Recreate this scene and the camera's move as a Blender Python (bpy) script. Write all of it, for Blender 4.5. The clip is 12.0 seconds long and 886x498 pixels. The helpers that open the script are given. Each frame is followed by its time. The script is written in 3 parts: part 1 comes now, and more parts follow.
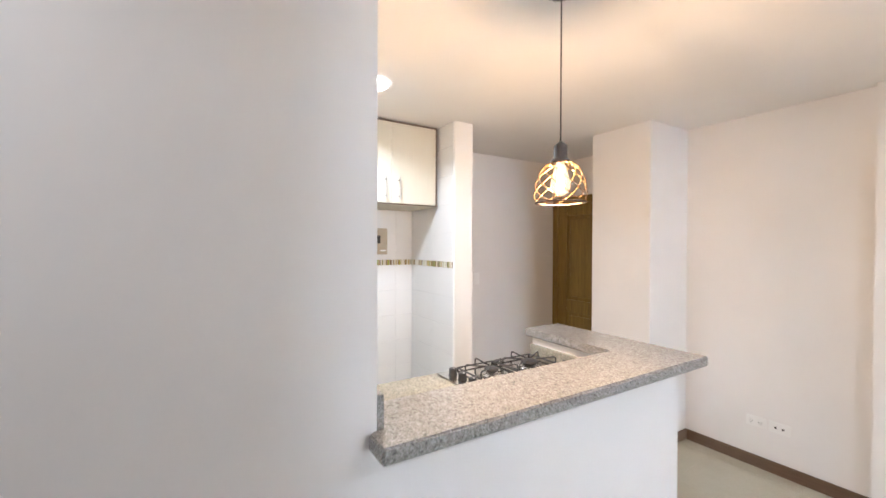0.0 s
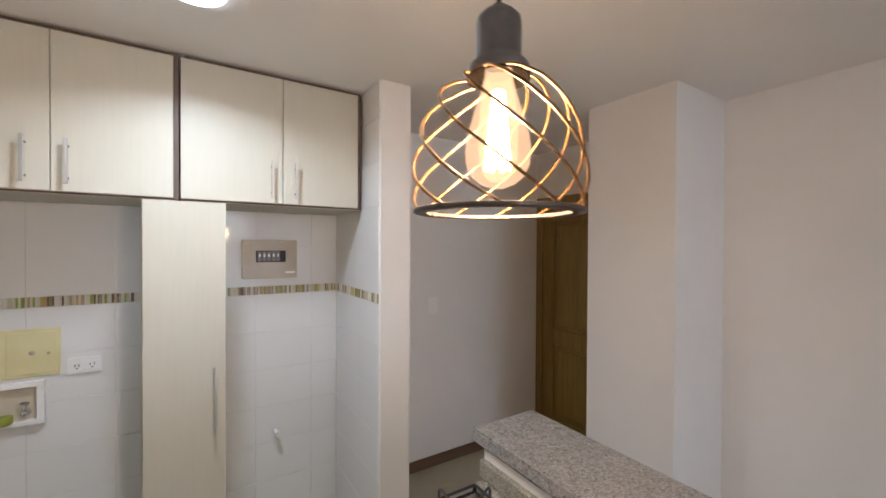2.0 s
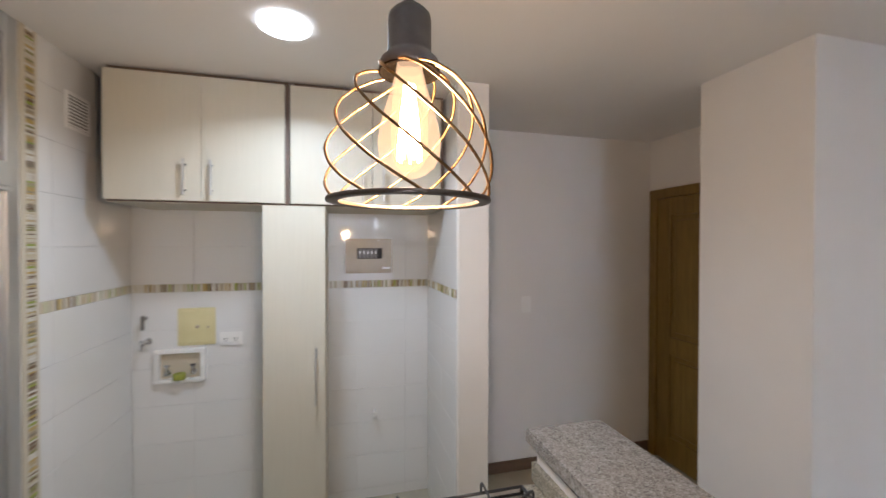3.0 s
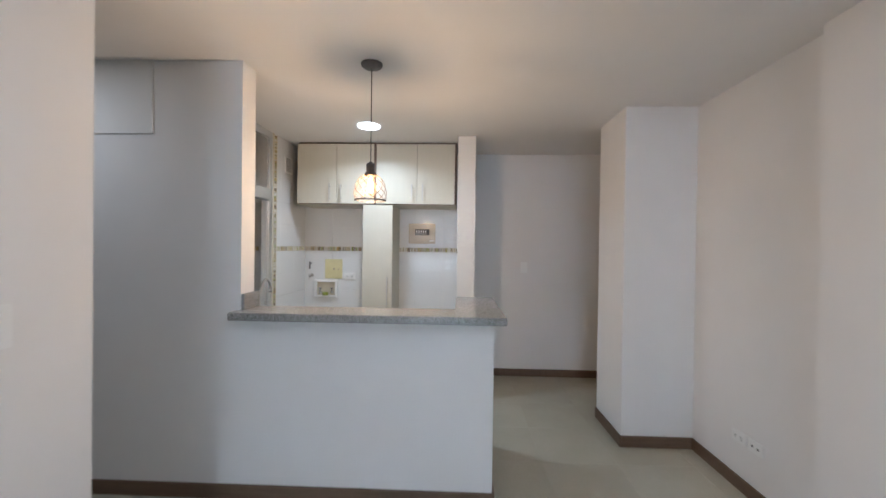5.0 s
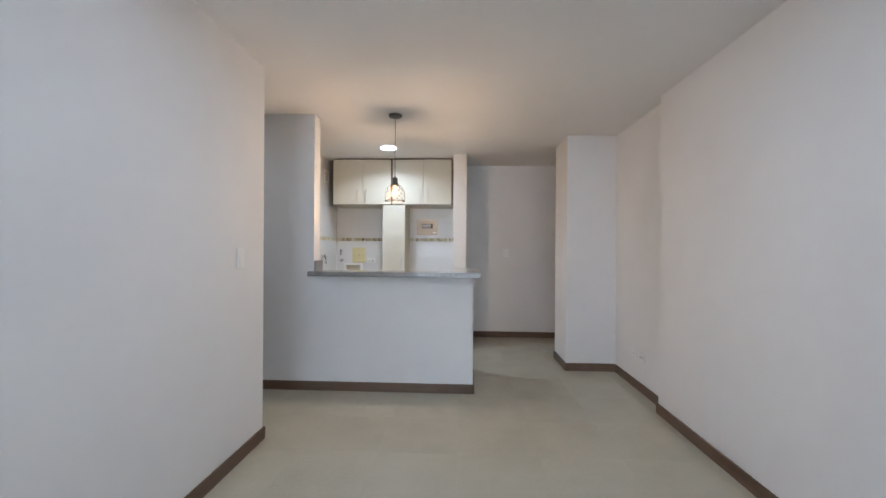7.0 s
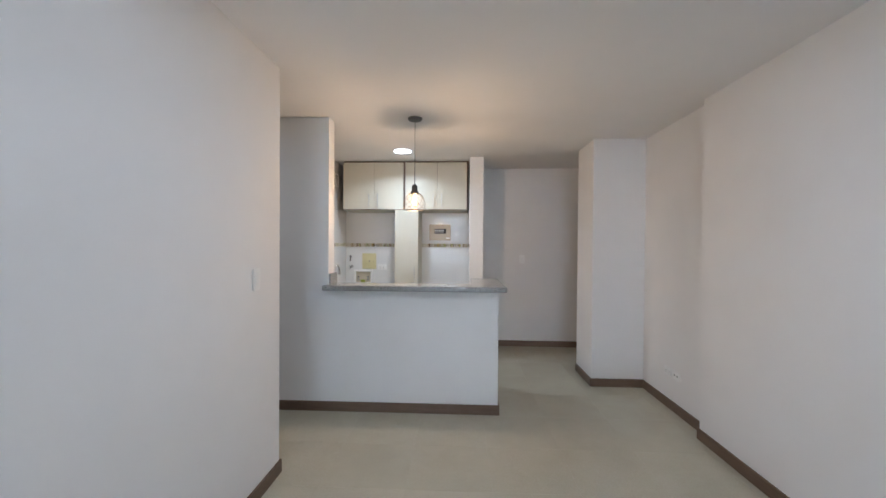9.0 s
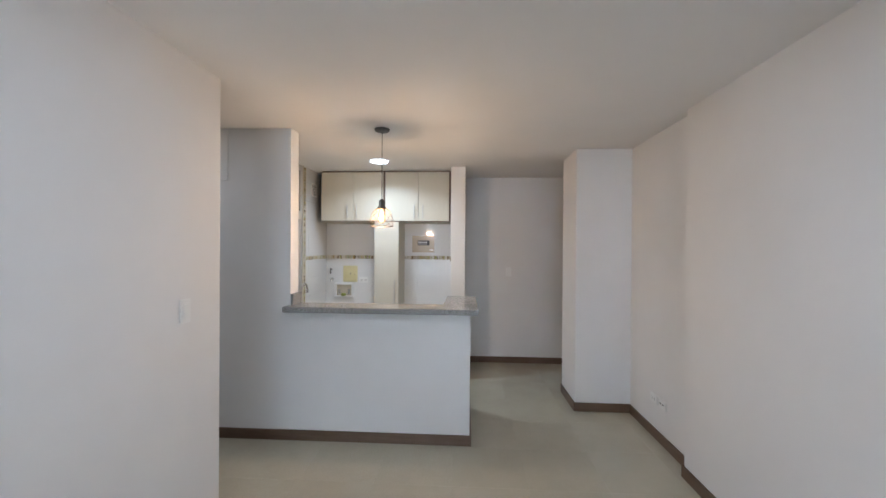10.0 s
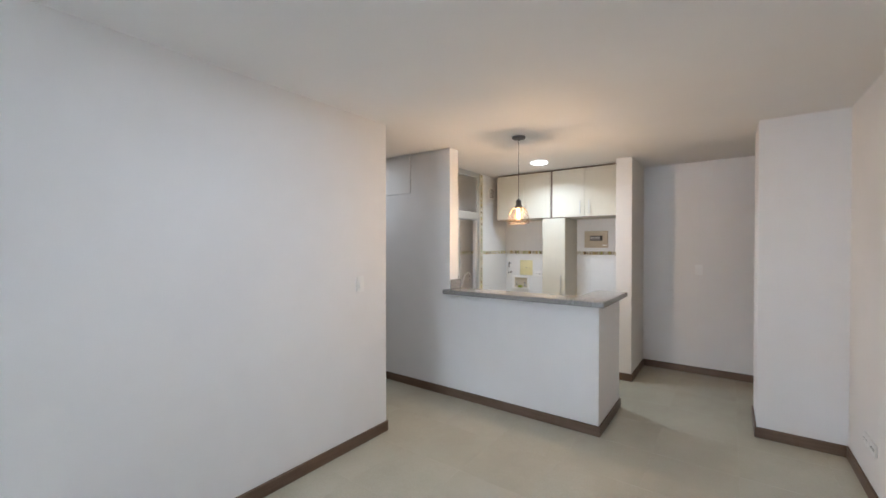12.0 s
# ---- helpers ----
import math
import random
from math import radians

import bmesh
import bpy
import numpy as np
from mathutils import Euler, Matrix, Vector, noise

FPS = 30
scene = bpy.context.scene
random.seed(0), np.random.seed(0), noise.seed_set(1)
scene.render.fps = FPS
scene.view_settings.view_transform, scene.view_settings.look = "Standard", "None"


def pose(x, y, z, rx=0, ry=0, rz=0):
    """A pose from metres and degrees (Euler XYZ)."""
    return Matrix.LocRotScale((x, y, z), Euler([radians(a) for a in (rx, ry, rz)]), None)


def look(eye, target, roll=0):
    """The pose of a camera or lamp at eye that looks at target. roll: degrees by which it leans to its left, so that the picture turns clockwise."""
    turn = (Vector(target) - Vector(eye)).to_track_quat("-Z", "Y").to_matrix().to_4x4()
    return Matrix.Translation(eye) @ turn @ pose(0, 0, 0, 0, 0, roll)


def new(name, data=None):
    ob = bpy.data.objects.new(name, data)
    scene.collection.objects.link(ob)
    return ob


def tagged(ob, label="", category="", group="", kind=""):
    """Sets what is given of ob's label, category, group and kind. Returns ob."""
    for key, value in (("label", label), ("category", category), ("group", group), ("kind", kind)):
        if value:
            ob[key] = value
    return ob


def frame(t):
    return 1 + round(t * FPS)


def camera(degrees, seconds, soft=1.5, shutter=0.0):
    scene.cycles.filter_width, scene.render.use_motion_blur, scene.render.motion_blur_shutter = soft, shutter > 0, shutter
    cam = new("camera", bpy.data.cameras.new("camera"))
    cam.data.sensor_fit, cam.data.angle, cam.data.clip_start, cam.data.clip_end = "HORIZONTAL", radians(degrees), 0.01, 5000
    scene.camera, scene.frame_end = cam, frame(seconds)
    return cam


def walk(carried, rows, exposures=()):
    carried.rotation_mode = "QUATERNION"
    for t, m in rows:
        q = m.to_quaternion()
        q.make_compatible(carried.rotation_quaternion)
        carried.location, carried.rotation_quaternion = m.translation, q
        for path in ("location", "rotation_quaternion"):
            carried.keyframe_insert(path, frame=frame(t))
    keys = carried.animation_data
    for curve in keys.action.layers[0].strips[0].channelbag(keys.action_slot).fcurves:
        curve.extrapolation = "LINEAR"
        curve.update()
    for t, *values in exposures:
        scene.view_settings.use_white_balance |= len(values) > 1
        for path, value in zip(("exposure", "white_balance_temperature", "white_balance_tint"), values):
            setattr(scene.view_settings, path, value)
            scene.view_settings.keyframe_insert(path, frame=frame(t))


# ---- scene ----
cam = camera(96.9, 12.0, shutter=0.35)
PATH = [
    (0, (-1.753, -0.913, 1.497), (-0.709, 0.793, 1.481), 0.2),
    (0.5, (-1.538, -0.559, 1.458), (-0.472, 1.133, 1.446), -0.1),
    (1, (-1.303, -0.331, 1.496), (-0.244, 1.366, 1.483), 0.0),
    (1.5, (-1.115, -0.266, 1.564), (-0.051, 1.427, 1.556), 0.1),
    (2, (-0.954, -0.269, 1.614), (0.121, 1.418, 1.596), 0.3),
    (2.5, (-0.828, -0.311, 1.608), (0.1, 1.461, 1.596), 0.1),
    (3, (-0.759, -0.375, 1.602), (-0.254, 1.56, 1.581), 0.1),
    (3.5, (-0.662, -0.601, 1.558), (-0.544, 1.396, 1.542), 0.1),
    (3.7, (-0.613, -0.751, 1.535), (-0.58, 1.249, 1.52), -0.0),
    (5.3, (-0.151, -2.414, 1.359), (-0.236, -0.416, 1.344), 0.5),
    (5.5, (-0.136, -2.599, 1.328), (-0.23, -0.601, 1.321), 0.3),
    (6, (-0.102, -3.01, 1.302), (-0.197, -1.012, 1.304), 0.3),
    (6.5, (-0.055, -3.268, 1.275), (-0.153, -1.27, 1.268), 0.3),
    (7, (-0.105, -3.358, 1.241), (-0.198, -1.361, 1.237), 0.4),
    (7.5, (-0.175, -3.403, 1.223), (-0.271, -1.405, 1.213), 0.3),
    (9.3, (-0.312, -3.138, 1.391), (-0.397, -1.14, 1.369), 0.5),
    (9.5, (-0.253, -3.129, 1.405), (-0.324, -1.13, 1.4), 0.5),
    (10, (-0.04, -2.953, 1.491), (-0.154, -0.957, 1.483), 0.4),
    (10.5, (0.24, -2.863, 1.501), (-0.22, -0.916, 1.492), 0.1),
    (11, (0.455, -2.929, 1.491), (-0.376, -1.11, 1.481), -0.0),
    (11.5, (0.627, -3.059, 1.498), (-0.395, -1.34, 1.474), -0.1),
    (12, (0.797, -3.104, 1.462), (-0.382, -1.488, 1.441), -0.0),
]
walk(
    cam,
    [(t, look(eye, goal, roll)) for t, eye, goal, roll in PATH],
    exposures=[
        (0.0, 1.07, 5750, 11), (0.5, 0.49, 5750, 11), (1.0, 0.20, 5750, 11), (1.5, 0.16, 5700, 11), (2.0, 0.05, 5700, 11), (2.6, -0.01, 5650, 11), (3.2, 0.07, 5550, 10), (3.7, 0.12, 5400, 9),
        (5.5, 0.07, 5350, 8), (7.5, 0.07, 5400, 8), (10.5, 0.06, 5420, 8), (12.0, 0.30, 5550, 8),
    ],
)

# ---------------------------------------------------------------- plan
H = 2.40                      # ceiling
LW_X, LW_END = -1.380, -0.88   # face and end of the living room's left wall
PIL_X = -1.385                 # end of the full-height wall beside the bar
HW_T, HW_H, HW_B = 0.14, 0.995, 0.685   # half wall: thickness, height, length of its return
RET = 0.19                    # thickness of the half wall's return
BACK = 2.14                   # kitchen back wall
HALL_Y = 2.18                 # hall back wall
KIT_X = -1.875                # tiled kitchen wall with the window
STUB_L, STUB_R, STUB_Y = -0.20, -0.045, 1.462
COL_X, COL_Y0, COL_Y1 = 0.972, 0.706, 1.195
RW_FAR, RW_NEAR, RW_STEP = 1.467, 1.395, -0.312
HALL_X = 1.572
SOUTH, WEST = -7.6, -4.2
WIN_X, WIN_W = -0.47, 0.85     # middle and half width of the assumed living room window, tuned for its light
LAMP_X, LAMP_Y = -0.687, 0.045

# ---------------------------------------------------------------- world and lights
world = bpy.data.worlds.new("world")
scene.world = world
world.use_nodes = True
wn = world.node_tree.nodes
sky = wn.new("ShaderNodeTexSky")
sky.sky_type, sky.sun_disc = "NISHITA", False
sky.sun_elevation, sky.sun_rotation = radians(35), radians(60)
world.node_tree.links.new(sky.outputs[0], wn["Background"].inputs[0])
wn["Background"].inputs[1].default_value = 0.1


def area(name, m, watts, colour, w, h=0.0, disk=False):
    la = bpy.data.lights.new(name, "AREA")
    la.energy, la.color, la.size = watts, colour, w
    la.shape = "DISK" if disk else "RECTANGLE"
    if not disk:
        la.size_y = h
    ob = new(name, la)
    ob.matrix_world = m
    return ob


area("kitchen_light", pose(-0.954, 1.152, H - 0.022), 9.0, (0.93, 0.985, 1.0), 0.165, disk=True).data.spread = radians(148)
area("living_light", pose(-0.08, -2.05, H - 0.022), 9.5, (0.93, 0.96, 1.0), 0.19, disk=True)
# unseen lamp added to brighten the passage wall
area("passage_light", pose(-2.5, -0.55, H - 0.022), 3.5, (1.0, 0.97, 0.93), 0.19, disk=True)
# unseen window assumed behind the camera; beam narrowed to favour the half wall
area("window_light", pose(WIN_X, SOUTH + 0.02, 1.35, 90, 0, 180), 740, (0.92, 0.965, 1.0), 2 * WIN_W, 2.0).data.spread = radians(46)
for turn in (0, 90, 180, 270):   # upright filament strips, bright sideways and dim along the bulb
    a = radians(turn)
    area("bulb_light", pose(LAMP_X + 0.0145 * math.sin(a), LAMP_Y - 0.0145 * math.cos(a), 1.7285, 90, 0, turn), 7.3, (1.0, 0.70, 0.48), 0.016, 0.06)
bulb_glow = bpy.data.lights.new("bulb_glow", "POINT")
bulb_glow.energy, bulb_glow.color, bulb_glow.shadow_soft_size = 26, (1.0, 0.70, 0.48), 0.026
new("bulb_glow", bulb_glow).location = (LAMP_X, LAMP_Y, 1.7265)


# ---------------------------------------------------------------- materials
class Mat:
    """A node material with short ways to its nodes."""

    def __init__(self, name, rough=0.5, metal=0.0, **more):
        self.m = bpy.data.materials.new(name)
        self.m.use_nodes = True
        self.t = self.m.node_tree
        self.b = self.t.nodes["Principled BSDF"]
        self.b.inputs["Roughness"].default_value = rough
        self.b.inputs["Metallic"].default_value = metal
        for key, value in more.items():
            self.b.inputs[key.replace("_", " ")].default_value = value
        tc = self.t.nodes.new("ShaderNodeTexCoord")
        self.co = tc.outputs["Object"]

    def node(self, kind, **values):
        n = self.t.nodes.new(kind)
        for key, value in values.items():
            n.inputs[key.replace("_", " ")].default_value = value
        return n

    def link(self, a, b):
        self.t.links.new(a, b)

    def shift(self):
        """Other grain on each object."""
        info = self.node("ShaderNodeObjectInfo")
        mul = self.node("ShaderNodeMath")
        mul.operation = "MULTIPLY"
        mul.inputs[1].default_value = 37.0
        self.link(info.outputs["Random"], mul.inputs[0])
        add = self.node("ShaderNodeVectorMath")
        self.link(self.co, add.inputs[0])
        self.link(mul.outputs[0], add.inputs[1])
        self.co = add.outputs[0]
        return info.outputs["Random"]

    def stretch(self, x, y, z):
        mp = self.node("ShaderNodeMapping")
        mp.inputs["Scale"].default_value = (x, y, z)
        self.link(self.co, mp.inputs[0])
        return mp.outputs[0]

    def noise(self, scale, detail=4.0, co=None, rough=0.6):
        n = self.node("ShaderNodeTexNoise", Scale=scale, Detail=detail, Roughness=rough)
        self.link(co or self.co, n.inputs["Vector"])
        return n.outputs["Fac"]

    def ramp(self, fac, *stops, hard=False):
        r = self.node("ShaderNodeValToRGB")
        if hard:
            r.color_ramp.interpolation = "CONSTANT"
        els = r.color_ramp.elements
        while len(els) < len(stops):
            els.new(0.5)
        for el, (pos, col) in zip(els, stops):
            el.position, el.color = pos, (*col, 1)
        self.link(fac, r.inputs[0])
        return r.outputs[0]

    def mix(self, fac, a, b, mode="MIX"):
        n = self.t.nodes.new("ShaderNodeMix")
        n.data_type, n.blend_type = "RGBA", mode
        for sock, v in ((n.inputs[0], fac), (n.inputs[6], a), (n.inputs[7], b)):
            if isinstance(v, (int, float)):
                sock.default_value = v
            elif isinstance(v, tuple):
                sock.default_value = (*v, 1)
            else:
                self.link(v, sock)
        return n.outputs[2]

    def colour(self, c):
        if isinstance(c, tuple):
            self.b.inputs["Base Color"].default_value = (*c, 1)
        else:
            self.link(c, self.b.inputs["Base Color"])
        return self

    def bump(self, fac, strength, dist=0.002):
        n = self.node("ShaderNodeBump", Strength=strength, Distance=dist)
        self.link(fac, n.inputs["Height"])
        self.link(n.outputs[0], self.b.inputs["Normal"])
        return self

    def gloss(self, fac, lo, hi):
        n = self.node("ShaderNodeMapRange")
        n.inputs["To Min"].default_value, n.inputs["To Max"].default_value = lo, hi
        self.link(fac, n.inputs["Value"])
        self.link(n.outputs[0], self.b.inputs["Roughness"])
        return self


def paint(name, col, wear=0.04):
    k = Mat(name, 0.85, Specular_IOR_Level=0.3)
    big, fine = k.noise(1.3, 3), k.noise(55, 3)
    low = tuple(c * (1 - wear) for c in col)
    k.colour(k.ramp(big, (0.35, low), (0.65, col)))
    return k.gloss(big, 0.78, 0.92).bump(fine, 0.12, 0.001).m


WALL = paint("wall_paint", (0.85, 0.838, 0.826))
WHITE_WALL = paint("kitchen_wall_paint", (0.86, 0.85, 0.83), 0.02)
CEIL = paint("ceiling_paint", (0.83, 0.817, 0.805), 0.03)

k = Mat("porcelain_floor", 0.16)
rnd = k.shift()
cloud, grain = k.noise(2.2, 5), k.noise(160, 2)
base = k.ramp(cloud, (0.3, (0.435, 0.41, 0.315)), (0.5, (0.47, 0.445, 0.345)), (0.72, (0.505, 0.48, 0.38)))
tone = k.ramp(rnd, (0.0, (0.992, 0.992, 0.992)), (1.0, (1.0, 1.0, 1.0)))
k.colour(k.mix(0.12, k.mix(1.0, base, tone, "MULTIPLY"), k.ramp(grain, (0.4, (0.35, 0.33, 0.28)), (0.6, (0.65, 0.62, 0.55)))))
FLOOR = k.gloss(cloud, 0.12, 0.24).m
GROUT = Mat("floor_grout", 0.6).colour((0.46, 0.437, 0.345)).m

k = Mat("wall_tile", 0.07, Coat_Weight=0.3, Coat_Roughness=0.03)
rnd = k.shift()
n = k.noise(6, 2)
k.colour(k.ramp(rnd, (0.0, (0.815, 0.822, 0.82)), (1.0, (0.835, 0.84, 0.836))))
TILE = k.bump(n, 0.06, 0.004).m
TGROUT = Mat("tile_grout", 0.7).colour((0.83, 0.835, 0.83)).m

k = Mat("mosaic_glaze", 0.15)
rnd = k.shift()
cols = [(0.75, 0.72, 0.60), (0.22, 0.15, 0.09), (0.55, 0.45, 0.28), (0.78, 0.76, 0.70), (0.36, 0.42, 0.09), (0.42, 0.36, 0.26),
        (0.80, 0.78, 0.70), (0.56, 0.42, 0.16), (0.30, 0.25, 0.18), (0.66, 0.60, 0.45), (0.31, 0.30, 0.13), (0.72, 0.69, 0.60)]
k.colour(k.ramp(rnd, *[(i / len(cols), c) for i, c in enumerate(cols)], hard=True))
MOSAIC = k.m


def granite(name, tint):
    k = Mat(name, 0.22)
    v = k.node("ShaderNodeTexVoronoi", Scale=250.0)
    k.link(k.co, v.inputs["Vector"])
    speck = k.node("ShaderNodeSeparateColor")
    k.link(v.outputs["Color"], speck.inputs[0])
    v2 = k.node("ShaderNodeTexVoronoi", Scale=120.0)
    k.link(k.co, v2.inputs["Vector"])
    sp2 = k.node("ShaderNodeSeparateColor")
    k.link(v2.outputs["Color"], sp2.inputs[0])
    fine = k.ramp(speck.outputs[0], (0.0, (0.17, 0.165, 0.16)), (0.10, (0.33, 0.32, 0.31)), (0.32, (0.45, 0.43, 0.415)), (0.60, (0.55, 0.53, 0.515)), (0.85, (0.68, 0.67, 0.66)), hard=True)
    coarse = k.ramp(sp2.outputs[1], (0.0, (0.29, 0.28, 0.275)), (0.14, (0.46, 0.425, 0.405)), (0.6, (0.55, 0.525, 0.505)), (0.86, (0.66, 0.65, 0.64)), hard=True)
    cloud = k.noise(9, 3)
    both = k.mix(k.ramp(cloud, (0.35, (0.3, 0.3, 0.3)), (0.65, (0.5, 0.5, 0.5))), fine, coarse)
    k.colour(k.mix(1.0, both, tint, "MULTIPLY"))
    return k.gloss(speck.outputs[1], 0.06, 0.15).bump(speck.outputs[0], 0.05, 0.0008).m


GRANITE = granite("pink_grey_granite", (0.625, 0.64, 0.645))
# same granite with the kitchen light's tan cast put into its colour
GRANITE_LIT = granite("lit_tan_granite", (0.68, 0.675, 0.58))


def wood(name, dark, mid, light, scale=1.0, rough=0.4, axis="z", wear=0.3):
    k = Mat(name, rough)
    k.shift()
    s = {"z": (28, 28, 1.6), "x": (1.6, 28, 28), "y": (28, 1.6, 28)}[axis]
    co = k.stretch(*[a * scale for a in s])
    g = k.noise(1.6, 6, co, 0.65)
    f = k.noise(7.0, 3, co)
    c = k.ramp(g, (0.28, dark), (0.5, mid), (0.74, light))
    k.colour(k.mix(wear, c, k.ramp(f, (0.35, dark), (0.65, light))))
    return k.gloss(g, rough - 0.08, rough + 0.12).bump(f, 0.08, 0.001).m


LAMINATE = wood("cream_laminate", (0.622, 0.594, 0.495), (0.64, 0.61, 0.51), (0.656, 0.626, 0.526), 1.6, 0.42, wear=0.12)
CARCASS = wood("dark_carcass", (0.10, 0.065, 0.05), (0.15, 0.10, 0.075), (0.20, 0.135, 0.10), 1.0, 0.5)
INNER = wood("pale_carcass", (0.50, 0.46, 0.37), (0.56, 0.52, 0.43), (0.60, 0.56, 0.47), 1.0, 0.5)
BASEBOARD = {a: wood("baseboard_wood_" + a, (0.095, 0.058, 0.036), (0.135, 0.085, 0.054), (0.18, 0.115, 0.073), 0.9, 0.42, a) for a in "xy"}
DOORWOOD = wood("door_wood", (0.135, 0.082, 0.013), (0.21, 0.132, 0.022), (0.285, 0.185, 0.036), 0.8, 0.35)


def metal(name, col, rough, brushed=True):
    k = Mat(name, rough, 1.0).colour(col)
    if brushed:
        n = k.noise(1.0, 3, k.stretch(700, 30, 700))
        k.gloss(n, rough * 0.7, rough * 1.4).bump(n, 0.04, 0.0004)
    return k.m


HOBSTEEL = metal("polished_steel", (0.66, 0.65, 0.63), 0.13)
STEEL = metal("brushed_steel", (0.34, 0.335, 0.33), 0.28)
CHROME = metal("chrome", (0.72, 0.72, 0.73), 0.08, False)
ALU = metal("anodised_aluminium", (0.70, 0.71, 0.72), 0.38)
NICKEL = metal("satin_nickel", (0.64, 0.63, 0.60), 0.5)
IRON = Mat("black_enamelled_iron", 0.42).colour((0.04, 0.04, 0.042)).m
BLACK = Mat("black_plastic", 0.35).colour((0.03, 0.03, 0.032)).m
k = Mat("matt_black_paint", 0.5)
k.colour(k.ramp(k.noise(40, 3), (0.4, (0.085, 0.077, 0.072)), (0.6, (0.11, 0.10, 0.095))))
LAMPBLACK = k.m
RINGBLACK = Mat("dark_ring_metal", 0.5, 0.7).colour((0.11, 0.09, 0.075)).m
WIRE = Mat("bronze_wire", 0.42, 1.0).colour((0.19, 0.112, 0.046)).m
k = Mat("white_plastic", 0.32)
PLASTIC = k.colour(k.ramp(k.noise(8, 2), (0.4, (0.87, 0.87, 0.855)), (0.6, (0.89, 0.89, 0.88)))).m
k = Mat("yellowed_plastic", 0.35)
YELLOW = k.colour(k.ramp(k.noise(7, 3), (0.35, (0.70, 0.64, 0.34)), (0.65, (0.76, 0.70, 0.41)))).m
k = Mat("grey_beige_metal", 0.27)
BEIGE = k.colour(k.ramp(k.noise(6, 3), (0.35, (0.46, 0.395, 0.30)), (0.65, (0.51, 0.44, 0.34)))).m
BEIGE_IN = Mat("beige_plastic", 0.5).colour((0.60, 0.55, 0.44)).m
GREEN = Mat("green_tape", 0.45).colour((0.30, 0.33, 0.05)).m
# near-black colour painted for the shade inside slots and openings
DARK = Mat("gap_shade", 0.7).colour((0.03, 0.03, 0.03)).m
# near-black colour that paints shade inside the socket cup
CUP_SHADOW = Mat("socket_shadow", 0.9, Specular_IOR_Level=0.0).colour((0.0016, 0.0013, 0.001)).m
GREYP = Mat("grey_plastic", 0.4).colour((0.22, 0.21, 0.20)).m

k = Mat("clear_glass", 0.02, Transmission_Weight=1.0, IOR=1.45)
CLEAR = k.colour((0.93, 0.95, 0.95)).m
k = Mat("patterned_glass", 0.3, Transmission_Weight=1.0, IOR=1.45, Coat_Weight=1.0, Coat_Roughness=0.03)
vor = k.node("ShaderNodeTexVoronoi", Scale=42.0)
k.link(k.co, vor.inputs["Vector"])
TEXTURED = k.colour((0.78, 0.80, 0.83)).bump(vor.outputs["Distance"], 0.28, 0.008).m
k.link(k.b.inputs["Normal"].links[0].from_socket, k.b.inputs["Coat Normal"])
k = Mat("patio_plaster", 0.7)
PATIO = k.colour(k.ramp(k.noise(3, 4), (0.35, (0.58, 0.55, 0.53)), (0.65, (0.62, 0.59, 0.57)))).m


def glow(name, col, strength):
    m = bpy.data.materials.new(name)
    m.use_nodes = True
    b = m.node_tree.nodes["Principled BSDF"]
    b.inputs["Base Color"].default_value = (*col, 1)
    b.inputs["Emission Color"].default_value = (*col, 1)
    b.inputs["Emission Strength"].default_value = strength
    return m


LED = glow("led_diffuser", (1.0, 0.98, 0.95), 6.0)
FILAMENT = glow("filament", (1.0, 0.82, 0.52), 45.0)
# emission mixed into the glass paints the glow round the filament
m = bpy.data.materials.new("amber_glow_glass")
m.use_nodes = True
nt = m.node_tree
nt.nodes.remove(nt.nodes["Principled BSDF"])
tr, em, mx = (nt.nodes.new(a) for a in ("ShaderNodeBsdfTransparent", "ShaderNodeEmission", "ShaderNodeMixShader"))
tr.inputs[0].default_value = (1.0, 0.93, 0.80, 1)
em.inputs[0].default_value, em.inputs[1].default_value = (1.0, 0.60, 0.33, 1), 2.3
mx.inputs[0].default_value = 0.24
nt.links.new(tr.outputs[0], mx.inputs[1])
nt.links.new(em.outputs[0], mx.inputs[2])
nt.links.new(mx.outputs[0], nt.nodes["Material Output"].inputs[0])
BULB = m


# ---------------------------------------------------------------- mesh helpers
def bm_box(bm, x0, x1, y0, y1, z0, z1, bevel=0.0, seg=1):
    vs = [bm.verts.new((x, y, z)) for x in (x0, x1) for y in (y0, y1) for z in (z0, z1)]
    fs = [bm.faces.new([vs[i] for i in q]) for q in ((0, 1, 3, 2), (4, 6, 7, 5), (0, 4, 5, 1), (2, 3, 7, 6), (0, 2, 6, 4), (1, 5, 7, 3))]
    if bevel:
        bmesh.ops.bevel(bm, geom=list({e for f in fs for e in f.edges}), offset=bevel, segments=seg, affect="EDGES")
    return bm


def boxes(*rows, bevel=0.0, seg=1):
    bm = bmesh.new()
    for r in rows:
        bm_box(bm, *r, bevel=bevel, seg=seg)
    return bm


def lathe(bm, profile, cx=0.0, cy=0.0, n=28, m=None):
    """Turns (radius, height) pairs about the vertical through cx, cy; m moves the result."""
    rings = []
    for r, z in profile:
        ring = []
        for i in range(n if r > 1e-6 else 1):
            a = 2 * math.pi * i / n
            p = Vector((cx + r * math.cos(a), cy + r * math.sin(a), z))
            ring.append(bm.verts.new(m @ p if m else p))
        rings.append(ring)
    for a, b in zip(rings, rings[1:]):
        for i in range(n):
            q = [a[i % len(a)], a[(i + 1) % len(a)], b[(i + 1) % len(b)], b[i % len(b)]]
            q = list(dict.fromkeys(q))
            if len(q) > 2:
                f = bm.faces.new(q)
                f.smooth = True
    return bm


